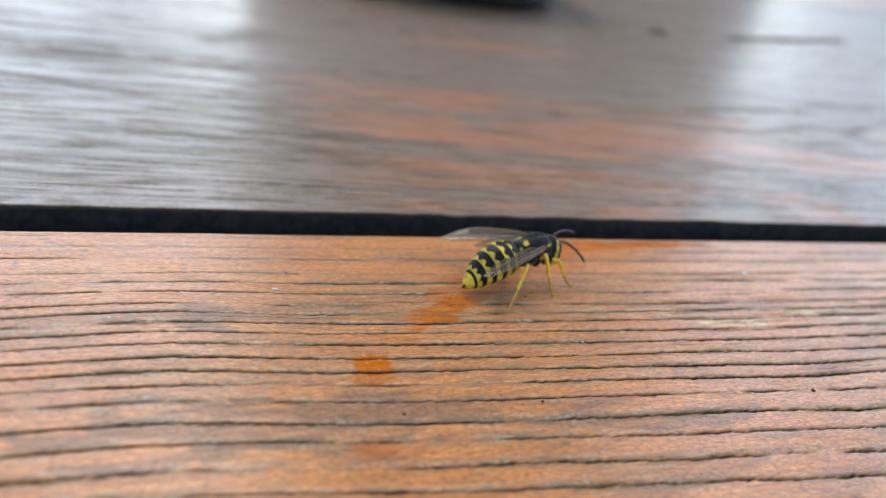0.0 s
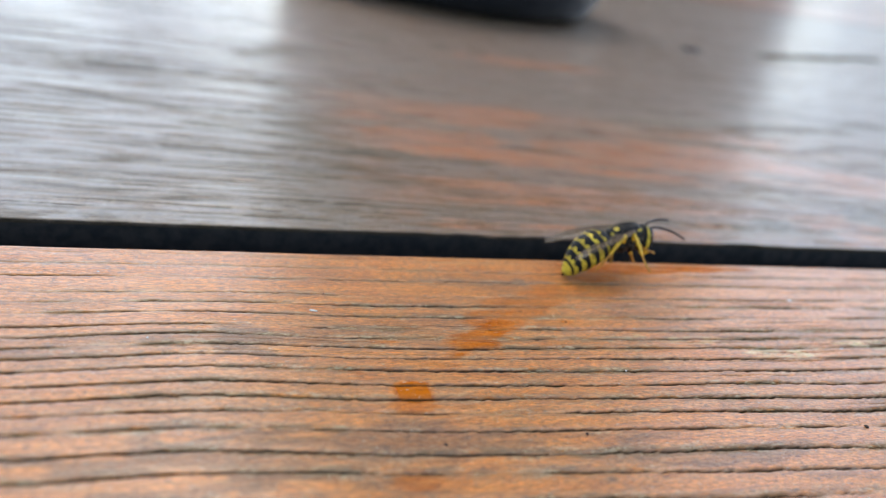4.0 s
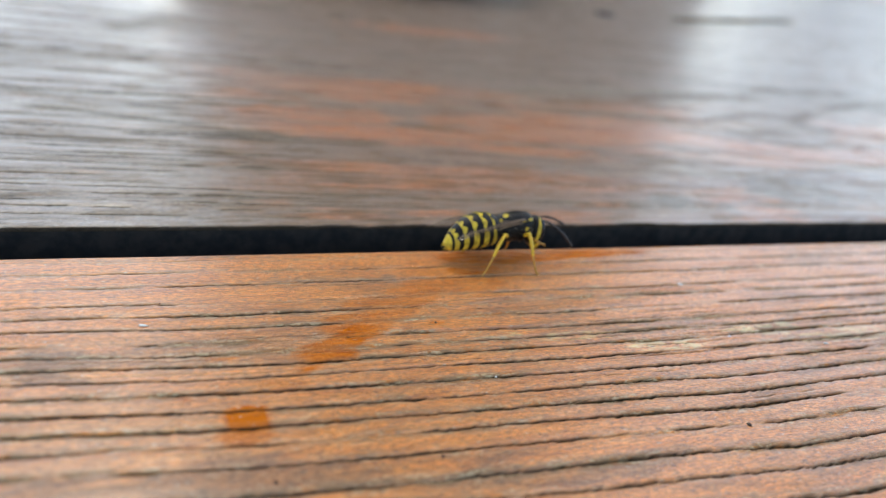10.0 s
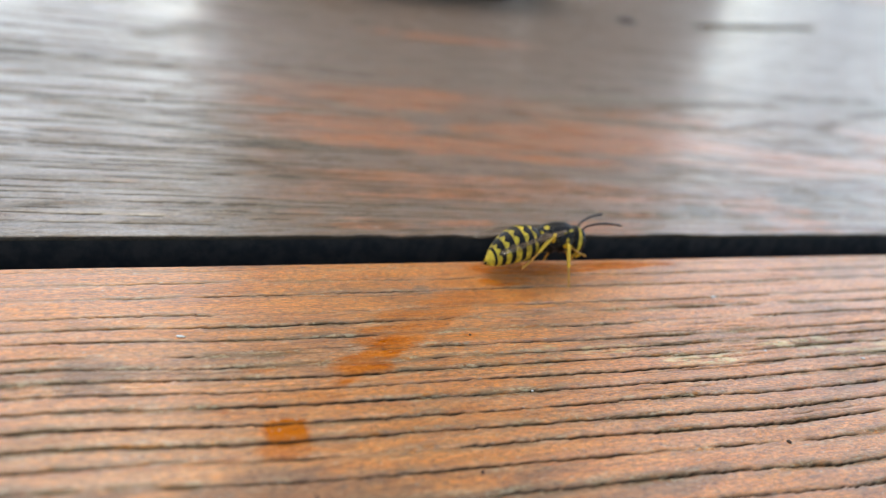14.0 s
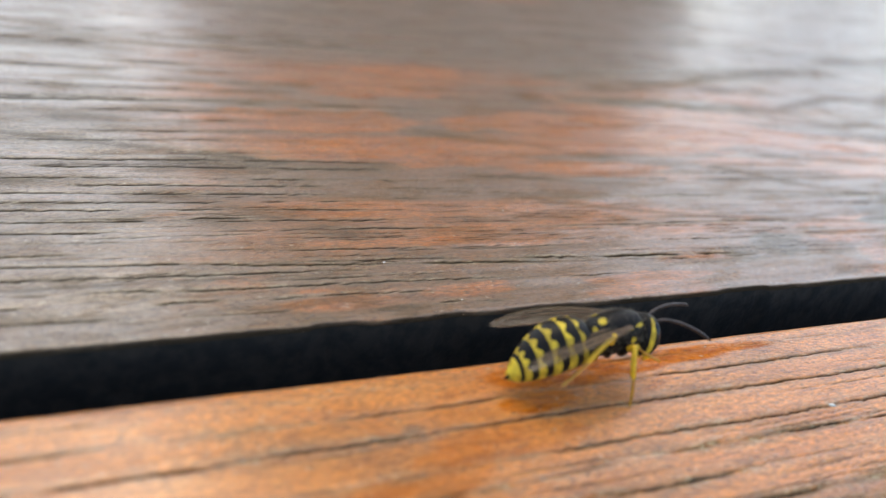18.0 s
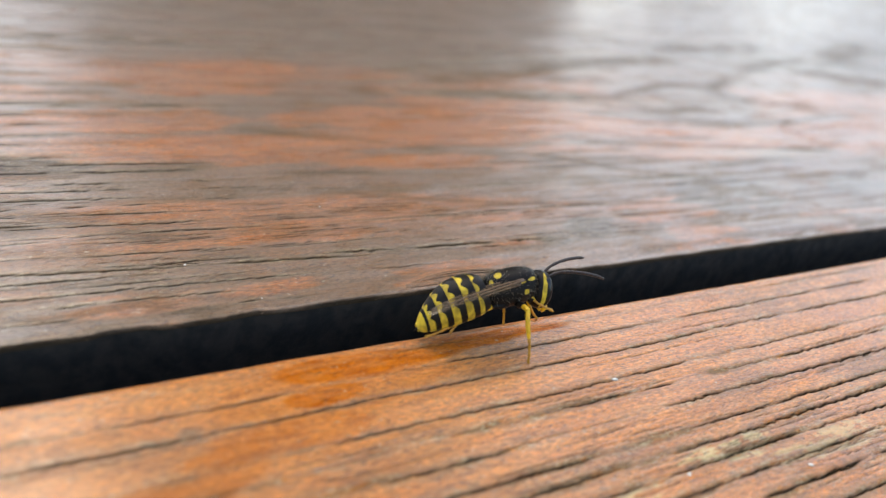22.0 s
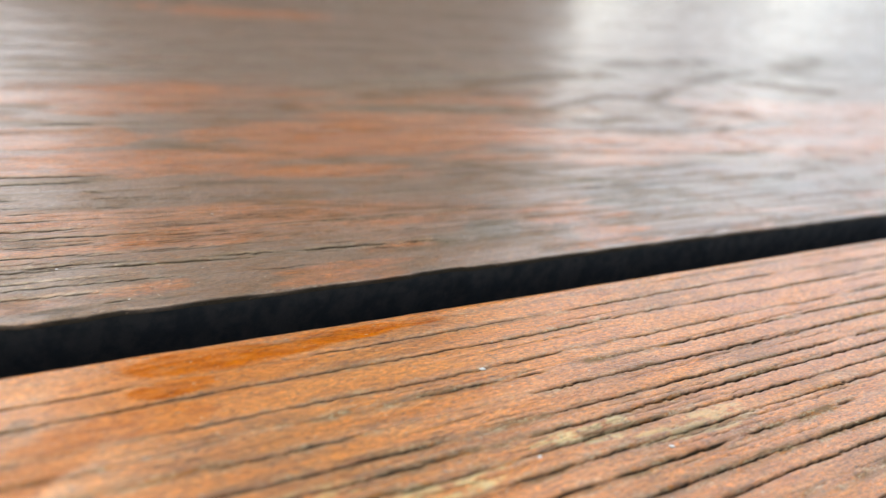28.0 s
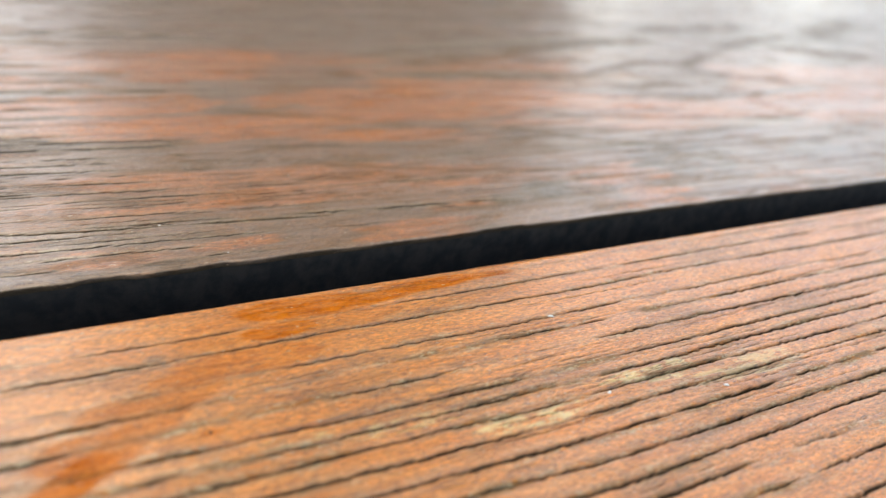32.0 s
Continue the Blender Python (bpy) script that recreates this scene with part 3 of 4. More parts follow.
    silt = np.maximum(silt, 0.95 * step(GAP + 0.06, GAP + 0.01, y + 0.05 * (cloud(x * 2.2, y * 3, 395, 3) - 0.5)))
    chips = 0.10 * spot(x, 0 * x, 3.25, 0, 0.35, 1, 361) + 0.12 * spot(x, 0 * x, -2.2, 0, 0.30, 1, 363) + 0.06 * spot(x, 0 * x, -0.9, 0, 0.2, 1, 365)
    py = y + (chips * 0.35 + 0.012 * (cloud(x * 3.5, 0.5, 367) - 0.5) * 2) * np.exp(-(y - GAP) / 0.2)
    grey = np.maximum.reduce([0.75 * step(0.38, 0.56, cloud(x * 0.16 + 3, v * 0.95, 371)), 0.9 * step(-1.5, -4.5, x + 1.5 * (cloud(x * 0.4, y * 1.2, 374) - 0.5)), 0.85 * step(7.5, 10.0, y + 2.0 * (cloud(x * 0.2, y * 0.5, 376) - 0.5)), 0.75 * step(3.6, 1.6, y) * step(0.30, 0.5, cloud(x * 0.6, y * 3.0, 372))])
    for cx, cy, rx, ry, amount in ((-3.2, 4.6, 1.5, 0.35, 0.8), (-4.2, 1.75, 1.1, 0.4, 0.85), (-1.9, 1.6, 0.9, 0.25, 0.7), (4.75, 1.85, 0.55, 0.4, 0.95), (8.6, 2.6, 1.5, 0.8, 0.9),
                                   (7.0, 7.5, 2.6, 0.30, 0.7), (12.6, 2.5, 1.2, 0.5, 0.9), (-5.06, 1.47, 0.45, 0.2, 0.9), (-4.03, 1.43, 0.3, 0.25, 0.9), (3.9, 1.62, 0.4, 0.3, 0.9), (2.0, 9.3, 3.0, 0.8, 0.5), (-7.5, 10.0, 1.6, 1.2, 0.85), (1.5, 13.5, 7.0, 2.4, 0.6), (14.0, 20.0, 8.0, 4.0, 0.6)):
        grey = np.maximum(grey, amount * spot(x, y, cx, cy, rx, ry, 373 + int(10 * abs(cx)), 0.6))
    for cx, cy, rx, ry in ((-1.1, 6.2, 1.8, 0.5), (0.8, 4.65, 1.3, 0.22), (2.9, 4.4, 1.9, 0.28), (3.2, 6.2, 2.0, 0.5), (0.4, 7.6, 1.4, 0.35), (5.5, 5.4, 1.6, 0.5), (1.5, 8.8, 1.6, 0.4), (0.4, 7.5, 0.9, 0.25), (-0.5, 1.25, 0.7, 0.14), (-2.2, 1.2, 0.8, 0.16), (2.0, 1.25, 0.9, 0.12), (1.0, 2.6, 1.6, 0.14), (5.5, 16.0, 3.0, 0.7)):
        grey = grey * (1 - 0.85 * spot(x, y, cx, cy, rx, ry, 383 + int(10 * abs(cx)), 0.5))
    return x, py, z, {"silt": silt, "wet": 0.0 * x, "pale": 0.0 * x, "grey": grey, "halo": halo}


def coarse_shape(seed):
    def shape(x, y):
        v = y + 0.4 * (lattice(x * 0.07, 0.5, seed) - 0.5)
        late = step(0.5, 0.8, lattice(v * 1.8, 0.5, seed + 1))
        return x, y, 0.03 * (cloud(x * 0.2, y, seed + 2) - 0.5) - 0.04 * late, {"silt": 0.4 * late, "wet": 0 * x, "pale": 0 * x, "grey": 0.8 * step(0.45, 0.65, cloud(x * 0.15, y * 0.6, seed + 3))}
    return shape


THICK, GROUND = 3.6, -34.0
WIDE = ((-320, -13, 4), (24, 320, 4))
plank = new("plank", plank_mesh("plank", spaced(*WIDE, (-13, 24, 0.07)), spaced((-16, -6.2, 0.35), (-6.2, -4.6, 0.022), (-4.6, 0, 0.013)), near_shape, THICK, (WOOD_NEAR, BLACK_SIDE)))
tagged(plank, "worn red-brown wooden plank with dark grain grooves and wet orange stains", "plank", "planks of the deck")
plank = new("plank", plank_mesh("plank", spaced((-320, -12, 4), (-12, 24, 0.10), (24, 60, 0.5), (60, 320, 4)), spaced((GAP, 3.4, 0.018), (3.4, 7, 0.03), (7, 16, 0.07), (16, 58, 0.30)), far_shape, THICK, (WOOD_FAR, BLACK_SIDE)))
tagged(plank, "wide weathered plank with grey patches, a knot and glossy finish", "plank", "planks of the deck")
for y0, y1, seed in [(58.8 + 30 * k, 88.0 + 30 * k, 601 + k) for k in range(8)] + [(-46.8, -16.8, 621), (-76.8, -47.6, 625)]:
    plank = new("plank", plank_mesh("plank", spaced((-320, 320, 8)), spaced((y0, y1, 0.4)), coarse_shape(seed), THICK, (WOOD_FAR, BLACK_SIDE)))
    tagged(plank, "weathered red-brown wooden plank of the deck", "plank", "planks of the deck")


def bearer(x):
    ob = empty("deck_bearer", "dark wooden bearer under the planks, on short posts", "deck frame", "bearers under the planks")
    ob.location = (x * U, 22 * U, -THICK * U)
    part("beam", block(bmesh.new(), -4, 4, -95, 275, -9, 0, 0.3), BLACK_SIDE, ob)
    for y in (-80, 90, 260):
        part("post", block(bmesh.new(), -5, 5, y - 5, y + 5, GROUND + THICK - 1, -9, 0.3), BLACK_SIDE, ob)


for x in (-240, -80, 80, 240):
    bearer(x)

# ---- surroundings that the glossy boards mirror ----
bm = bmesh.new()
bmesh.ops.create_grid(bm, x_segments=60, y_segments=60, size=16000)
for v in bm.verts:
    v.co.z = GROUND - 6 * noise.noise(v.co * 0.004) * min(1, v.co.xy.length / 400)
ground = part("ground", bm, GRASS_SOIL)
tagged(ground, "short mown lawn around the deck", "lawn", kind="structure")


def at_bearing(degrees, far):
    """A place seen from the middle of the planks under a bearing (to the left of +y) at a distance in units."""
    a = radians(degrees)
    return -far * math.sin(a) - 5, far * math.cos(a) - 8


# unseen wall, added to keep the sky out of the middle of the reflections
wall = empty("added_wall", "plain grey-brown wall, added out of view to darken the planks' reflections", "wall", kind="structure")
x, y = at_bearing(-25.0, 420)
wall.matrix_world = pose(x * U, y * U, GROUND * U, 0, 0, -25.0)
part("wall_face", block(bmesh.new(), -130, 120, 0, 30, -2, 900, 0.5), ADDED_WALL, wall)


def tree(bearing, far, height, spread, seed):
    rng = random.Random(seed)
    ob = empty("tree", "leafy green garden tree with a brown trunk", "tree", "trees round the lawn")
    x, y = at_bearing(bearing, far)
    ob.location = (x * U, y * U, GROUND * U)
    bm = bmesh.new()
    tube(bm, [(0, 0, -6), (4, 2, height * 0.25), (-3, 3, height * 0.55), (2, -2, height * 0.9)], [16, 12, 8, 2], 12)
    for k in range(9):
        a, z = rng.uniform(0, 6.28), height * rng.uniform(0.3, 0.8)
        r = spread * rng.uniform(0.5, 0.9)
        tube(bm, [(0, 0, z), (r * 0.5 * math.cos(a), r * 0.5 * math.sin(a), z + height * 0.08), (r * math.cos(a), r * math.sin(a), z + height * 0.2)], [5, 3, 1], 7)
    part("trunk", bm, BARK, ob)
    verts, faces = [], []
    for k in range(2600):
        a, h = rng.uniform(0, 6.28), rng.uniform(0, 1)
        r = spread * math.sqrt(rng.uniform(0, 1)) * (0.35 + 0.75 * math.sin(math.pi * min(1, 0.12 + 0.88 * h)) * (0.8 + 0.4 * noise.noise(Vector((math.cos(a) * 2, math.sin(a) * 2, h * 4 + seed)))))
        c = Vector((r * math.cos(a), r * math.sin(a), height * (0.25 + 0.78 * h)))
        u = Vector([rng.gauss(0, 1) for _ in range(3)]).normalized()
        w = u.orthogonal().normalized()
        s = rng.uniform(5, 12)
        n0 = len(verts)
        verts += [c - u * s, c + w * s * 0.55, c + u * s, c - w * s * 0.55]
        faces.append((n0, n0 + 1, n0 + 2, n0 + 3))
    me = bpy.data.meshes.new("crown")
    me.from_pydata([v * U for v in verts], [], faces)
    me.materials.append(LEAVES)
    crown = new("crown", me)
    crown.parent = ob


tree(1, 1700, 360, 120, 1)
tree(24, 1500, 380, 200, 2)
tree(-60, 1700, 330, 190, 3)
tree(-48, 1300, 300, 150, 6)
tree(13, 1900, 400, 170, 7)
tree(-80, 1400, 360, 180, 4)
tree(50, 1400, 390, 190, 5)

# ---- black round dish on the far plank ----
dish = empty("dish", "glossy black round dish standing on the far plank", "dish")
dish.location = (7.4 * U, 33.4 * U, 0.0)
part("bowl", lathe(bmesh.new(), [(0, 0.0), (7.2, 0.0), (7.9, 0.25), (8.4, 1.0), (8.7, 2.4), (8.9, 3.6), (8.8, 3.9), (8.4, 3.8), (8.1, 2.4), (7.4, 1.1), (6.5, 0.8), (0, 0.8)], 72), BLACK_DISH, dish)
part("rim", lathe(bmesh.new(), [(8.4, 3.75), (9.05, 3.75), (9.2, 3.95), (9.0, 4.15), (8.5, 4.1), (8.4, 3.75)], 72), BLACK_DISH, dish)

# ---- a screw head and specks on the planks ----
screw = empty("screw", "dark weathered screw head sunk in the plank", "screw")
screw.location = (17.9 * U, 24.6 * U, 0.005 * U)
part("head", lathe(bmesh.new(), [(0, 0.02), (0.12, 0.02), (0.16, 0.07), (0.45, 0.06), (0.52, 0.0), (0.5, -0.2), (0, -0.2)], 24), STEEL, screw)


def speck(x, y, size, mat, label, seed, long=1.0):
    rng = random.Random(seed)
    bm = bmesh.new()
    size *= 0.62
    bmesh.ops.create_icosphere(bm, subdivisions=2, radius=size)
    for v in bm.verts:
        v.co *= 0.75 + 0.5 * rng.random()
        v.co.x *= long
        v.co.z = v.co.z * 0.55 + size * 0.25
    ob = part("splinter" if long > 2 else "crumb", bm, mat)
    ob.matrix_world = pose(x * U, y * U, 0.0, 0, 0, rng.uniform(-40, 40))
    tagged(ob, label, "splinter" if long > 2 else "crumb", "specks on the planks")


for k, (x, y, s, mat, long) in enumerate(((-5.10, -1.70, 0.035, CRUMB_PALE, 2.2), (-1.33, 1.90, 0.022, CRUMB_PALE, 1.2), (0.80, 3.05, 0.022, CRUMB_PALE, 1.0), (1.12, -4.45, 0.045, CRUMB_DARK, 1.0),
                                         (-1.75, -1.98, 0.028, CRUMB_DARK, 1.0), (-1.48, -3.16, 0.022, CRUMB_PALE, 1.0), (2.55, -1.33, 0.035, CRUMB_PALE, 1.6), (-4.9, -1.25, 0.018, CRUMB_DARK, 1.0),
                                         (-2.4, 2.5, 0.016, CRUMB_PALE, 1.0), (3.75, -3.1, 0.035, CRUMB_PALE, 1.7), (2.3, -2.75, 0.030, CRUMB_PALE, 1.3), (-0.7, 1.05, 0.018, CRUMB_PALE, 1.0),
                                         (-7.6, -0.75, 0.02, CRUMB_PALE, 1.2), (-7.0, -2.3, 0.02, CRUMB_PALE, 1.0), (-2.6, -4.3, 0.03, CRUMB_DARK, 1.0), (-4.2, -4.35, 0.03, CRUMB_DARK, 1.3))):
    speck(x, y, s, mat, "tiny pale crumb lying on the plank" if mat is CRUMB_PALE else "tiny dark crumb lying on the plank", 30 + k, long)


# ---- the wasp: x ahead, y to its left, z up, from the middle of its thorax ----
wasp = empty("wasp", "black and yellow wasp with smoky wings walking on the plank", "wasp")
SIZE = 0.895
wasp.scale = (SIZE, SIZE, SIZE)


def marked(name, bm, mat, parent, mark, label=""):
    """A part of shell whose field `mark` (1: yellow) is mark(co) in units."""
    ob = part(name, bm, mat, parent, label)
    data = [max(0.0, min(1.0, mark(v.co / U))) for v in ob.data.vertices]
    ob.data.attributes.new("mark", "FLOAT", "POINT").data.foreach_set("value", data)
    return ob


def ovoid(bm, rings, sides=40):
    """Rings of (x, z of the middle, half width, half height): a closed body along x."""
    loops = []
    for x, z, w, h in rings:
        loops.append([bm.verts.new((x, w * math.sin(2 * math.pi * k / sides), z + h * math.cos(2 * math.pi * k / sides))) for k in range(sides)])
    for a, b in zip(loops, loops[1:]):
        for k in range(sides):
            bm.faces.new((a[k], a[(k + 1) % sides], b[(k + 1) % sides], b[k]))
    bm.faces.new(loops[0])
    bm.faces.new(loops[-1])
    return bm


def rounded(x0, x1, z0, z1, w, h, n=16, blunt0=0.5, blunt1=0.5):
    rings = []
    for i in range(n + 1):
        u = i / n
        s = max(0.02, math.sin(math.pi * u) ** (blunt0 if u < 0.5 else blunt1))
        rings.append((x0 + (x1 - x0) * (0.5 - 0.5 * math.cos(math.pi * u)), z0 + (z1 - z0) * u, w * s, h * s))
    return rings


def patch(co, c, r):
    d = math.sqrt(sum(((a - b) / s) ** 2 for a, b, s in zip(co, c, r)))
    return 1.5 - d


def thorax_mark(co):
    side = Vector((co.x, abs(co.y), co.z))
    marks = [patch(side, (-0.21, 0.09, 0.20), (0.050, 0.048, 0.085)),   # two spots on the shield behind
             patch(side, (-0.31, 0.10, 0.11), (0.025, 0.06, 0.04)),
             patch(side, (0.22, 0.175, 0.09), (0.075, 0.05, 0.022)),     # collar stripe
             patch(side, (0.08, 0.21, 0.08), (0.030, 0.05, 0.025)),
             patch(side, (0.12, 0.20, -0.05), (0.035, 0.07, 0.042))]     # spot on the flank
    return max(marks) - 0.0


thorax = marked("thorax", ovoid(bmesh.new(), rounded(-0.37, 0.33, -0.02, 0.0, 0.225, 0.245, 26, 0.45, 0.42), 56), SHELL, wasp, thorax_mark)

# short fuzz on the thorax, stuff that moves with it
rng = random.Random(7)
verts, faces = [], []
for k in range(520):
    u, a = rng.uniform(0.10, 0.95), rng.uniform(-2.2, 2.2)
    wide = math.sin(math.pi * u) ** 0.44
    root = Vector((-0.37 + 0.70 * (0.5 - 0.5 * math.cos(math.pi * u)), 0.222 * wide * math.sin(a), -0.01 + 0.242 * wide * math.cos(a)))
    out = Vector((0.4 * (u - 0.5) + rng.gauss(0, 0.3), math.sin(a) + rng.gauss(0, 0.3), math.cos(a) + rng.gauss(0, 0.3))).normalized()
    side = out.orthogonal().normalized() * 0.0035
    n0 = len(verts)
    verts += [root + side, root - side, root + out.cross(side), root + out * rng.uniform(0.03, 0.075)]
    faces += [(n0, n0 + 1, n0 + 3), (n0 + 1, n0 + 2, n0 + 3), (n0 + 2, n0, n0 + 3)]
me = bpy.data.meshes.new("fuzz")
me.from_pydata([v * U for v in verts], [], faces)
me.materials.append(FUZZ)
fuzz = new("fuzz", me)
fuzz.parent = thorax
tagged(fuzz, "fine greyish hairs", kind="stuff")

# head, hinged on the neck
head = marked("head", ovoid(bmesh.new(), rounded(-0.05, 0.20, 0.0, -0.06, 0.235, 0.245, 24, 0.36, 0.5), 64), SHELL, wasp,
              lambda co: max(patch(Vector((co.x, abs(co.y), co.z)), (0.035 + 0.16 * max(0, -co.z), 0.18, -0.03), (0.030, 0.18, 0.26)),
                             patch(co, (0.20, 0.0, -0.10), (0.08, 0.085, 0.085)), patch(co, (0.16, 0.0, 0.10), (0.05, 0.05, 0.03))))
for s in (-1, 1):
    bm = bmesh.new()
    bmesh.ops.create_uvsphere(bm, u_segments=24, v_segments=16, radius=1.0)
    for v in bm.verts:
        v.co = Vector((v.co.x * 0.055 + 0.105 - 0.03 * v.co.z, s * (0.170 + 0.055 * v.co.y * s), v.co.z * 0.155 + 0.01))
    part("eye", bm, EYE, head, "dark kidney-shaped compound eye")
    bm = bmesh.new()
    tube(bm, [(0.13, s * 0.08, -0.18), (0.17, s * 0.075, -0.25), (0.175, s * 0.03, -0.31)], [0.05, 0.045, 0.012], 10)
    part("mandible", bm, LEG, head, "yellow jaw with a dark tip")

# abdomen: a hinge at the waist, then six overlapping rings
abdomen = part("abdomen", tube(bmesh.new(), [(0.06, 0, 0), (0.0, 0, -0.005), (-0.05, 0, 0.0), (-0.10, 0, 0.01)], [0.05, 0.035, 0.06, 0.12], 20), DARK_SHELL, wasp)
EDGES = (0.04, 0.20, 0.38, 0.56, 0.72, 0.86, 1.0)


def abdomen_ring(u):
    """Middle and half sizes along the abdomen, u from 0 (waist) to 1 (tip)."""
    w = 0.300 * math.sin(math.pi * min(1, 0.12 + 0.88 * u) ** 0.80) ** 0.54 if u < 0.97 else 0.06
    w = max(w, 0.03)
    return 0.02 - 0.98 * u, -0.02 - 0.13 * u * u + 0.05 * math.sin(math.pi * u), w * 0.95, w * 0.97


for k in range(6):
    u0, u1 = EDGES[k], EDGES[k + 1]
    rings = []
    for i in range(15):
        f = i / 14
        u = u0 - 0.03 * (k > 0) + (u1 - u0 + 0.03 * (k > 0)) * f
        x, z, w, h = abdomen_ring(min(u, 0.995))
        swell = (0.965 + 0.045 * math.sin(math.pi * min(1, 0.25 + 0.75 * f) * 0.62)) * (1 if i < 14 else 0.965)
        rings.append((x, z, w * swell, h * swell))
    rings.append((rings[-1][0] + 0.01, rings[-1][1], rings[-1][2] * 0.9, rings[-1][3] * 0.9))

    def band(co, u0=u0, u1=u1, k=k):
        u = (0.02 - co.x) / 0.98
        f = (u - u0) / (u1 - u0)
        a = math.atan2(abs(co.y), co.z + 0.02 + 0.13 * u * u - 0.05 * math.sin(math.pi * min(1, max(0, u))))   # 0 on the back, pi under the belly
        # a black base with a point on the back and a blunt spot on each flank; yellow towards the hind edge
        black = 0.47 + 0.40 * math.exp(-((a / 0.22) ** 2)) + 0.34 * math.exp(-(((a - 0.66) / 0.17) ** 2)) + 0.26 * math.exp(-(((a - 1.32) / 0.17) ** 2)) - 0.04 * max(0, a - 1.5)
        if k == 0:
            black += 0.12
        if k == 5:
            black = 0.22
        return 0.5 + (f - black) * 4.0

    marked("abdomen_ring", ovoid(bmesh.new(), rings, 64), SHELL, abdomen, band)
bm = tube(bmesh.new(), [(-0.93, 0, -0.155), (-0.97, 0, -0.165), (-1.0, 0, -0.175)], [0.03, 0.016, 0.004], 8)
part("sting", bm, DARK_SHELL, abdomen)


# wings: narrow, folded lengthwise, in their own frame along -x
def wing(side, name, length, width, label):
    n = 22
    bm = bmesh.new()
    rows = []
    for i in range(n + 1):
        u = i / n
        wide = width * (0.22 + 0.78 * math.sin(math.pi * min(1, u * 0.92 + 0.04)) ** 0.6) * (1 - 0.25 * u ** 6)
        lift = 0.03 * math.sin(math.pi * u) - 0.05 * u * u
        rows.append([bm.verts.new((-length * u, side * wide * (j / 4 - 0.35), lift - 0.03 * abs(j / 4 - 0.4) + 0.006 * math.sin(9 * u + 2 * j))) for j in range(5)])
    for a, b in zip(rows, rows[1:]):
        for j in range(4):
            bm.faces.new((a[j], a[j + 1], b[j + 1], b[j]))
    bmesh.ops.solidify(bm, geom=bm.faces[:], thickness=0.004)
    ob = part(name, bm, WING, wasp, label)
    for j, share in ((0, 0.95), (2, 0.85), (3, 0.7)):
        pts = [(-length * u, side * width * (0.22 + 0.78 * math.sin(math.pi * min(1, u * 0.92 + 0.04)) ** 0.6) * (j / 4 - 0.35),
                0.03 * math.sin(math.pi * u) - 0.05 * u * u - 0.03 * abs(j / 4 - 0.4) + 0.004) for u in (share * i / 10 for i in range(11))]
        part("vein", tube(bmesh.new(), pts, [0.013 - 0.0008 * i for i in range(11)], 6), VEIN, ob)
    return ob


fore_wings = {s: wing(s, "fore_wing", 1.34, 0.22 if s < 0 else 0.32, "smoky brown folded wing") for s in (-1, 1)}
hind_wings = {s: wing(s, "hind_wing", 0.80, 0.16, "short smoky hind wing") for s in (-1, 1)}

# antennae, each along +x from its root on the face
antennae = {}
for s in (-1, 1):
    pts = [(0, 0, 0), (0.11, 0, 0.06), (0.18, 0, 0.075), (0.32, 0, 0.075), (0.48, 0, 0.055), (0.64, 0, 0.015), (0.76, 0, -0.03)]
    antennae[s] = part("antenna", tube(bmesh.new(), pts, [0.020, 0.021, 0.017, 0.019, 0.020, 0.020, 0.013], 10), ANTENNA, wasp, "dark bent antenna")
    for i in range(10):
        x = 0.22 + 0.053 * i
        z = float(np.interp(x, [p[0] for p in pts], [p[2] for p in pts]))
        drop = 0.3 * max(0.0, x - 0.35) * 0.05
        bm = tube(bmesh.new(), [(x - 0.025, 0, z + drop), (x - 0.018, 0, z + drop), (x + 0.018, 0, z - drop), (x + 0.025, 0, z - drop)], [0.017, 0.0212, 0.0216, 0.018], 10)
        part("antenna_joint", bm, ANTENNA, antennae[s])

# legs: a thigh along +x from the hip, and a shin with its foot along +x from the knee
THIGH, SHIN = 0.30, 0.66
legs = {}
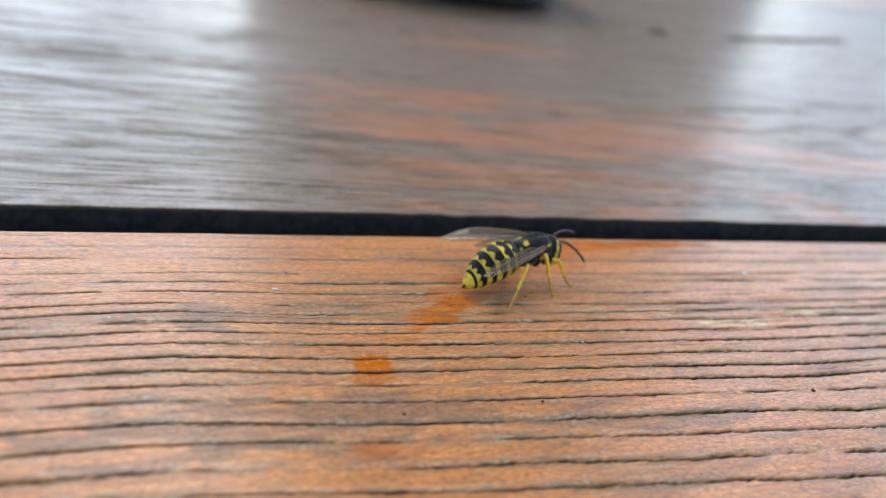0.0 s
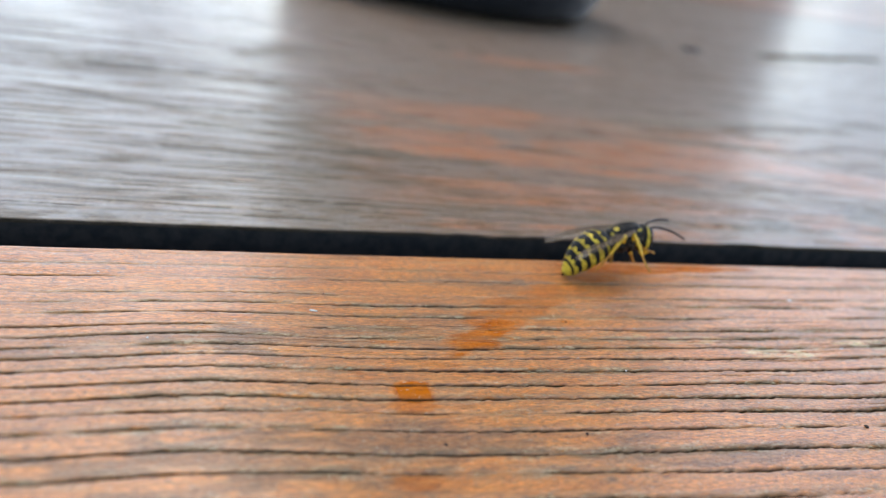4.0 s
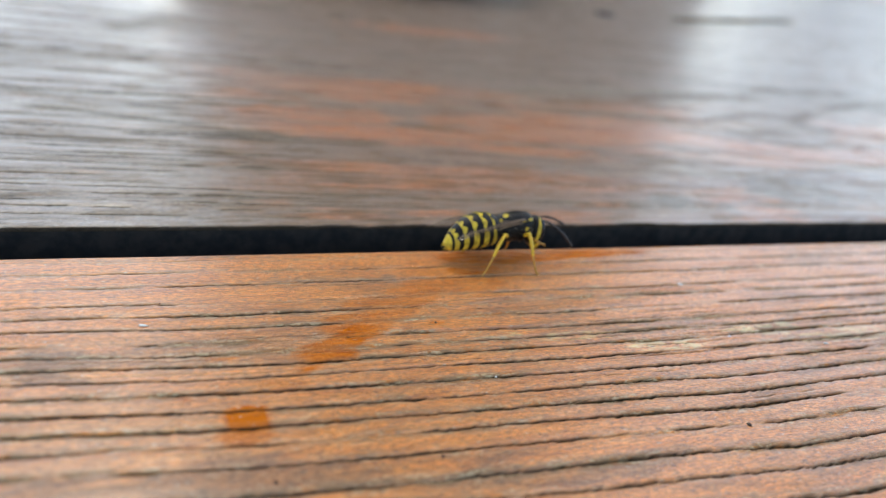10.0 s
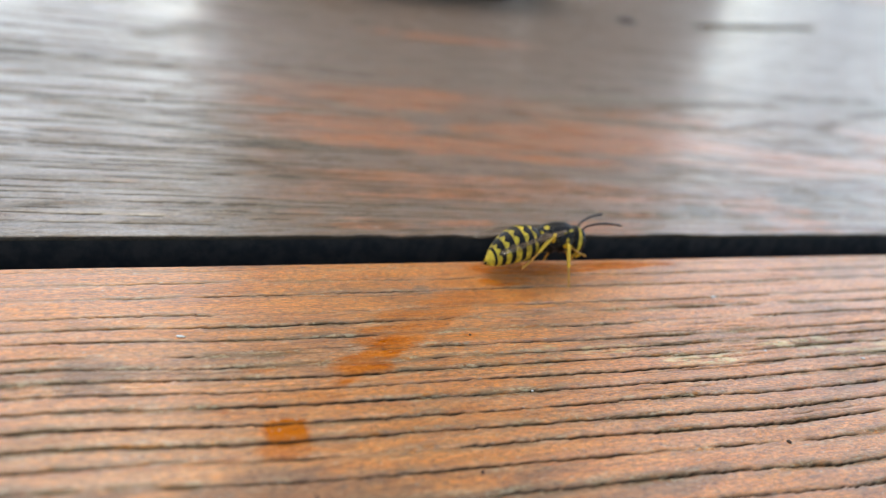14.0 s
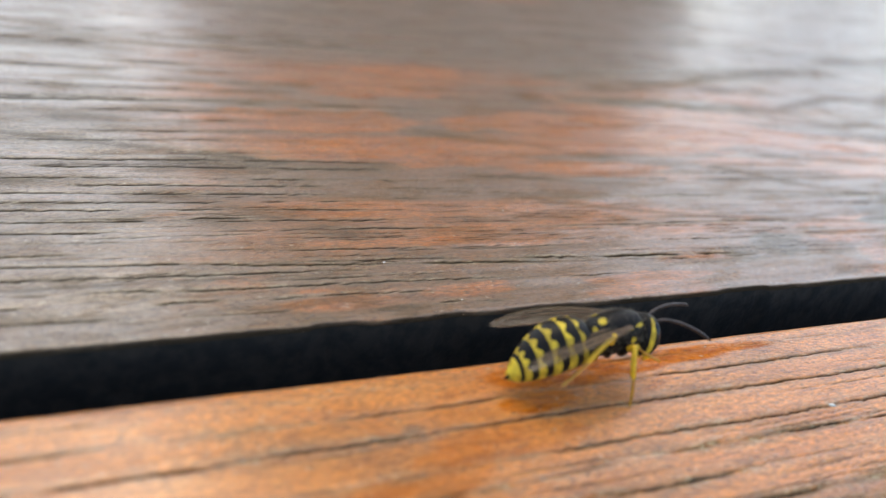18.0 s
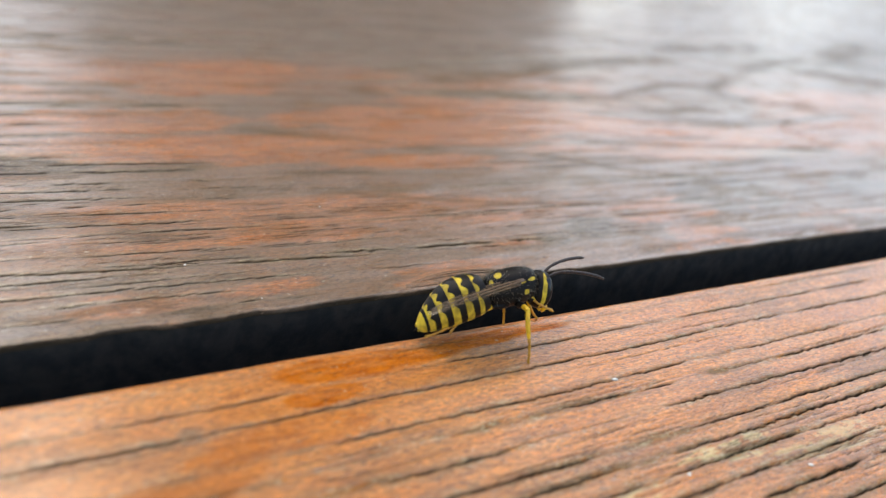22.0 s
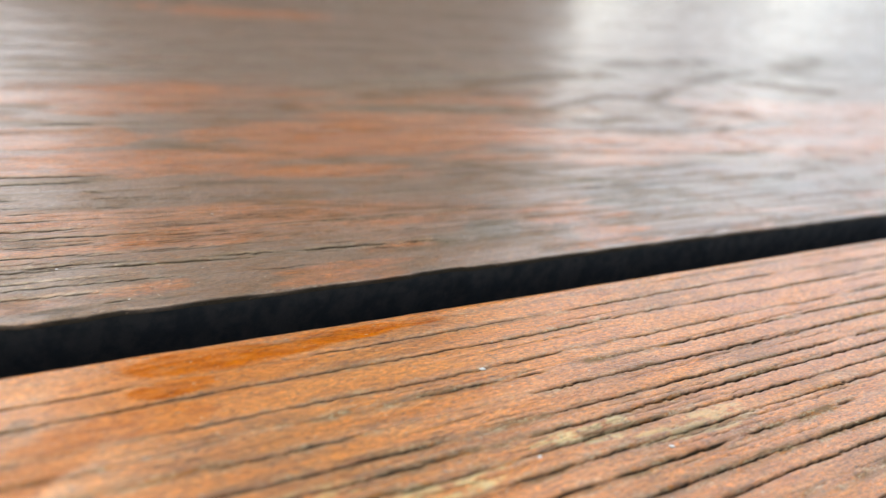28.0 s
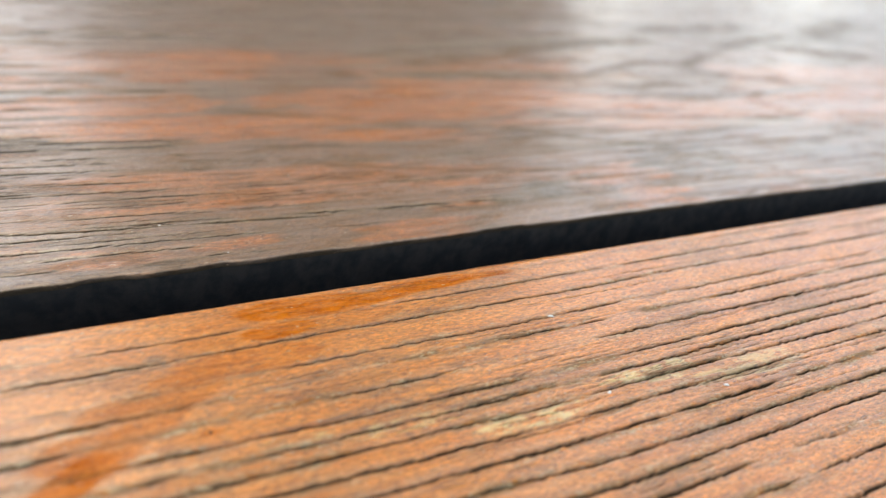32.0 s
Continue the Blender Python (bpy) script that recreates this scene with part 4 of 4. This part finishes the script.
for name, hip, scale in (("fore", (0.22, 0.10, -0.19), 0.80), ("mid", (0.03, 0.12, -0.21), 1.0), ("hind", (-0.15, 0.11, -0.19), 1.12)):
    for s in (-1, 1):
        a, b = THIGH * scale, SHIN * scale
        leg = part("leg", tube(bmesh.new(), [(-0.03, 0, 0), (0.06, 0, 0.0), (a * 0.35, 0, 0.01), (a * 0.6, 0, 0.01)], [0.048, 0.048, 0.038, 0.032], 12), DARK_SHELL, wasp)
        part("knee", tube(bmesh.new(), [(a * 0.52, 0, 0.01), (a * 0.6, 0, 0.01), (a * 0.8, 0, 0.008), (a, 0, 0), (a + 0.02, 0, 0)], [0.031, 0.034, 0.033, 0.030, 0.018], 12), LEG, leg, "yellow lower thigh and knee")
        shin = part("shin", tube(bmesh.new(), [(0, 0, 0), (0.04, 0, 0.005), (b * 0.30, 0, 0.012), (b * 0.52, 0, 0.0), (b * 0.55, 0, 0)], [0.023, 0.029, 0.031, 0.026, 0.018], 10), LEG, leg, "yellow shin")
        foot = part("foot", tube(bmesh.new(), [(b * 0.53, 0, 0), (b * 0.62, 0, -0.005), (b * 0.64, 0, -0.005), (b * 0.75, 0, -0.004), (b * 0.77, 0, -0.004), (b * 0.88, 0, 0.004), (b * 0.90, 0, 0.005), (b, 0, 0.02), (b + 0.035, 0, 0.012)],
                                  [0.019, 0.022, 0.016, 0.021, 0.015, 0.020, 0.014, 0.019, 0.008], 8), FOOT, leg, "jointed orange-brown foot")
        legs[name, s] = (leg, shin, foot, Vector((hip[0], s * hip[1], hip[2])), a, b)

# Tail tip and head of the wasp, in units: t, tail x y z, head x y z.
BODY = [
    (0.0, -2.64, -1.90, 0.14, -1.21, -1.45, 0.48),
    (0.5, -2.38, -1.51, 0.10, -0.87, -1.33, 0.56),
    (1.0, -2.05, -1.49, 0.08, -0.57, -1.22, 0.56),
    (1.5, -1.88, -1.27, 0.14, -0.36, -1.20, 0.50),
    (2.0, -1.34, -1.09, 0.14, 0.15, -0.88, 0.50),
    (2.5, -1.20, -0.90, 0.10, 0.29, -0.72, 0.56),
    (3.0, -1.30, -0.99, 0.12, 0.18, -0.70, 0.50),
    (3.5, -1.24, -0.78, 0.04, 0.20, -0.50, 0.60),
    (5.5, -1.12, -0.51, 0.10, 0.38, -0.34, 0.52),
    (6.0, -1.08, -0.33, 0.14, 0.44, -0.45, 0.50),
    (6.5, -1.13, -0.33, 0.14, 0.39, -0.34, 0.50),
    (7.0, -1.03, -0.27, 0.10, 0.48, -0.48, 0.56),
    (7.5, -1.09, -0.27, 0.12, 0.43, -0.50, 0.58),
    (8.0, -1.06, -0.26, 0.14, 0.46, -0.45, 0.50),
    (8.5, -1.01, -0.21, 0.08, 0.51, -0.36, 0.58),
    (9.0, -0.97, -0.19, 0.08, 0.54, -0.22, 0.56),
    (9.5, -0.94, -0.35, 0.16, 0.58, -0.23, 0.46),
    (10.0, -1.01, -0.38, 0.24, 0.51, -0.24, 0.42),
    (10.5, -0.99, -0.50, 0.18, 0.51, -0.27, 0.46),
    (11.0, -1.04, -0.59, 0.28, 0.47, -0.33, 0.38),
    (11.5, -1.04, -0.71, 0.14, 0.46, -0.46, 0.48),
    (12.0, -1.02, -0.59, 0.12, 0.48, -0.40, 0.50),
    (12.5, -1.09, -0.68, 0.14, 0.40, -0.40, 0.50),
    (13.0, -0.95, -0.45, 0.14, 0.57, -0.39, 0.48),
    (13.5, -0.98, -0.57, 0.12, 0.53, -0.45, 0.52),
    (14.0, -0.87, -0.43, 0.18, 0.64, -0.25, 0.44),
    (14.5, -0.95, -0.22, 0.16, 0.58, -0.41, 0.50),
    (15.0, -0.90, -0.13, 0.08, 0.63, -0.27, 0.58),
    (15.5, -1.03, -0.18, 0.10, 0.52, -0.46, 0.60),
    (17.5, -0.88, -0.46, 0.12, 0.63, -0.38, 0.50),
    (18.0, -0.91, -0.45, 0.16, 0.61, -0.42, 0.48),
    (18.5, -0.86, -0.43, 0.16, 0.66, -0.39, 0.46),
    (19.0, -0.63, -0.52, 0.18, 0.90, -0.50, 0.46),
    (19.5, -0.24, -0.43, 0.18, 1.28, -0.51, 0.46),
    (20.0, 0.13, -0.50, 0.18, 1.65, -0.60, 0.48),
    (20.5, 0.72, -0.12, 0.14, 2.23, -0.35, 0.52),
    (21.0, 0.61, 0.06, 0.18, 2.10, -0.35, 0.50),
    (21.5, 0.68, -0.13, 0.14, 2.18, -0.18, 0.50),
    (22.0, 0.61, -0.05, 0.10, 2.13, -0.25, 0.58),
    (22.5, 0.64, -0.09, 0.08, 2.16, -0.25, 0.60),
    (23.0, 0.72, 0.10, 0.20, 2.22, -0.26, 0.46),
    (23.5, 0.71, -0.04, 0.12, 2.23, -0.28, 0.54),
    (24.0, 0.71, -0.03, 0.12, 2.23, -0.25, 0.56),
    (24.5, 0.77, -0.16, 0.14, 2.28, -0.14, 0.52),
    (25.0, 0.76, -0.22, 0.12, 2.29, -0.18, 0.52),
    (25.5, 0.90, -0.24, 0.14, 2.41, -0.12, 0.52),
]
AWAY = [(25.9, 3.3, 0.6, 1.6, 16, -25), (26.2, 6.0, 3.0, 4.2, 24, -20), (26.5, 12.0, 8.0, 9.0, 10, -10), (27.0, 26.0, 16.0, 18.0, -35, 0), (27.6, 42.0, 10.0, 15.0, -75, 5), (28.4, 48.0, -1.0, 3.0, -60, -5), (28.9, 49.0, -3.0, 0.42, -30, 0), (32.0, 49.0, -3.0, 0.42, -30, 0)]
# Lift of the near antenna by time, degrees.
FEEL = [(0, -35), (0.5, -30), (1, -38), (1.5, -20), (2, -30), (2.5, -40), (3, -45), (3.5, -30), (5.5, -10), (6, 38), (6.5, -20), (7, -50), (7.5, -45), (8, 2), (8.5, 12), (9, 10), (9.5, 32), (10, -38), (10.5, -70),
        (11, 0), (11.5, -15), (12, -42), (12.5, -35), (13, -52), (13.5, -45), (14, 4), (14.5, 8), (15, 12), (15.5, 6), (17.5, -12), (18, -20), (18.5, -10), (19, -38), (19.5, -36), (20, -25), (20.5, -18), (21, -62), (21.5, -85),
        (22, -5), (22.5, 62), (23, 10), (23.5, -12), (24, 20), (24.5, 46), (25, 22), (25.5, 5), (26.2, 20), (28.9, 10), (32, 10)]
# Where the feet stand, in units: (from, to, x, y, z); between stands they ride tucked under the body.
STANDS = {
    ("mid", -1): [(0, 0.3, -1.35, -2.0), (0.5, 0.9, -1.0, -1.9), (1.0, 1.3, -0.62, -1.66), (1.5, 1.7, -0.70, -1.58), (5.5, 18.6, 0.26, -0.90), (19.0, 19.6, 0.82, -1.12), (20.0, 20.1, 1.15, -1.20), (20.5, 21.1, 2.10, -0.77), (21.5, 25.6, 1.73, -0.80)],
    ("hind", -1): [(0, 0.2, -2.14, -2.32), (0.5, 0.8, -1.78, -2.14), (1.0, 1.3, -1.44, -1.98), (1.5, 1.7, -1.39, -1.60), (9.5, 10.1, -0.57, -0.86), (10.5, 10.6, -0.37, -1.22), (18.5, 18.6, -0.38, -1.24), (19.0, 19.1, -0.02, -1.28), (19.5, 19.6, 0.13, -0.80), (20.0, 20.1, 0.55, -0.82), (20.5, 21.1, 0.62, -0.43), (21.4, 22.6, 0.60, -0.16), (22.9, 23.6, 0.42, -0.05), (23.9, 24.6, 0.52, -0.06), (25.0, 25.1, 1.42, -0.36), (25.5, 25.6, 1.46, -1.04)],
    ("fore", -1): [(0, 0.3, -0.95, -1.75), (0.5, 1.6, -0.42, -1.45), (18.5, 18.6, 1.02, -0.72), (19.0, 19.1, 1.25, -0.75), (19.5, 20.1, 1.75, -0.72), (21.4, 21.6, 2.55, -0.35)],
}
TUCK = {"fore": (0.36, -0.20, -0.30), "mid": (0.05, -0.62, -0.44), "hind": (-0.78, -0.27, -0.36)}


HEAD_AT, WAIST, TAIL_AT = Vector((0.445, 0, -0.11)), Vector((-0.36, 0, 0)), Vector((-0.965, 0, -0.155))


def body_poses():
    """Rows of (t, pose of the body, turn of the abdomen): the head's middle and the tail tip lie at their places in BODY."""
    rows = []
    for t, ax, ay, az, bx, by, bz in BODY:
        tail, face = Vector((ax, ay, az)), Vector((bx, by, bz))
        d = face - tail
        yaw, pitch = math.degrees(math.atan2(d.y, d.x)), math.degrees(math.atan2(d.z, math.hypot(d.x, d.y)))
        lean = np.interp(t, (0, 1.5, 2.5, 5.5, 18.5, 19, 20, 20.6, 24.6, 25.5), (0, 0, -10, -20, -16, -2, -4, -20, -22, -6))
        turn = pose(0, 0, 0, lean, -pitch * 0.5, yaw)
        middle = face - turn @ (HEAD_AT * SIZE)
        # the abdomen takes up the rest of the slope
        reach = turn.inverted() @ (tail - middle) / SIZE - WAIST
        sink = math.atan2(-reach.z, -reach.x) - math.atan2(-TAIL_AT.z, -TAIL_AT.x)
        rows.append((t, Matrix.Translation(middle * U) @ turn, (-math.degrees(sink), math.degrees(math.atan2(-reach.y, -reach.x)))))
    rows += [(t, pose(x * U, y * U, z * U, 0, pitch, yaw), (-4.0, 0.0)) for t, x, y, z, yaw, pitch in AWAY]
    return rows


def aim(d, up):
    """The turn that lays +x along d, with z near up."""
    d = d.normalized()
    side = up.cross(d).normalized()
    return Matrix((d, side, d.cross(side))).transposed()


def leg_rows(name, s, poses):
    leg, shin, foot, hip, a, b = legs[name, s]
    out = ([], [])
    tuck = Vector(TUCK[name])
    stands = STANDS.get((name, s), [])
    for t, m, _ in poses:
        m = m @ Matrix.Scale(SIZE, 4)
        inv = m.inverted()
        stand = next((q for q in stands if q[0] - 0.01 <= t <= q[1] + 0.01), None)
        if stand:
            goal = inv @ Vector((stand[2] * U, stand[3] * U, 0.015 * U)) / U
        else:
            goal = Vector((tuck.x, tuck.y * -s if s > 0 else tuck.y, tuck.z))
            if s > 0:      # the far legs stand close under the body, on the edge of the near plank
                goal = Vector((tuck.x + (0.22 if name == "fore" else 0.0), 0.34, -0.42))
                if t < 25.8:
                    place = m @ (goal * U)
                    goal = inv @ Vector((place.x, min(place.y, -0.08 * U), 0.01 * U)) / U
        reach = goal - hip
        far = min(reach.length, (a + b) * 0.985)
        reach = reach.normalized() * far
        out_way = Vector((0.25 if name == "fore" else (-0.5 if name == "hind" else 0.0), s * 0.8, 1.0 if s < 0 else 0.3))
        bend = (out_way - reach.normalized() * out_way.dot(reach.normalized())).normalized()
        c = (a * a + far * far - b * b) / (2 * a * far)
        c = max(-0.98, min(0.98, c))
        knee = reach.normalized() * a * c + bend * a * math.sqrt(1 - c * c)
        turn = aim(knee, Vector((0, 0, 1)))
        lower = aim(reach - knee, Vector((0, 0, 1)))
        out[0].append((t, Matrix.Translation(hip * U) @ turn.to_4x4()))
        out[1].append((t, Matrix.Translation((a * U, 0, 0)) @ (turn.transposed() @ lower).to_4x4()))
    walk(leg, out[0])
    walk(shin, out[1])
    walk(foot, out[1])


def motions():
    poses = body_poses()
    walk(wasp, [(t, m) for t, m, _ in poses])
    walk(abdomen, [(t, pose(WAIST.x * U, 0, 0, 0, *turn)) for t, m, turn in poses])
    walk(head, [(t, pose(0.33 * U, 0, -0.06 * U, 0, 18 - 0.12 * f, 0)) for t, f in FEEL])
    for s in (-1, 1):
        walk(antennae[s], [(t, pose(0.48 * U, s * 0.06 * U, 0.03 * U, 0, -f * (1 if s < 0 else 0.6) - (0 if s < 0 else 12), s * 14)) for t, f in FEEL])
        spread = [(0, 18), (1.5, 18), (2.5, 8), (16, 7), (18.4, 12), (19, 24), (20, 24), (20.6, 10), (25.5, 8), (25.9, 60), (28.4, 60), (28.9, 10), (32, 10)]
        rows = [(t, pose(0.08 * U, s * 0.19 * U, 0.12 * U, 8 if s < 0 else 14, (-5 + 0.4 * (min(a, 24) - 8) if s < 0 else -1) - (0 if a < 40 else 15), s * -(a + 12 if s > 0 else 4 + min(a, 60) * 0.25))) for t, a in spread]
        walk(fore_wings[s], rows)
        walk(hind_wings[s], [(t, m @ pose(-0.05 * U, 0, -0.05 * U, 0, -3, s * 6)) for t, m in rows])
    for name in ("fore", "mid", "hind"):
        for s in (-1, 1):
            leg_rows(name, s, poses)


motions()
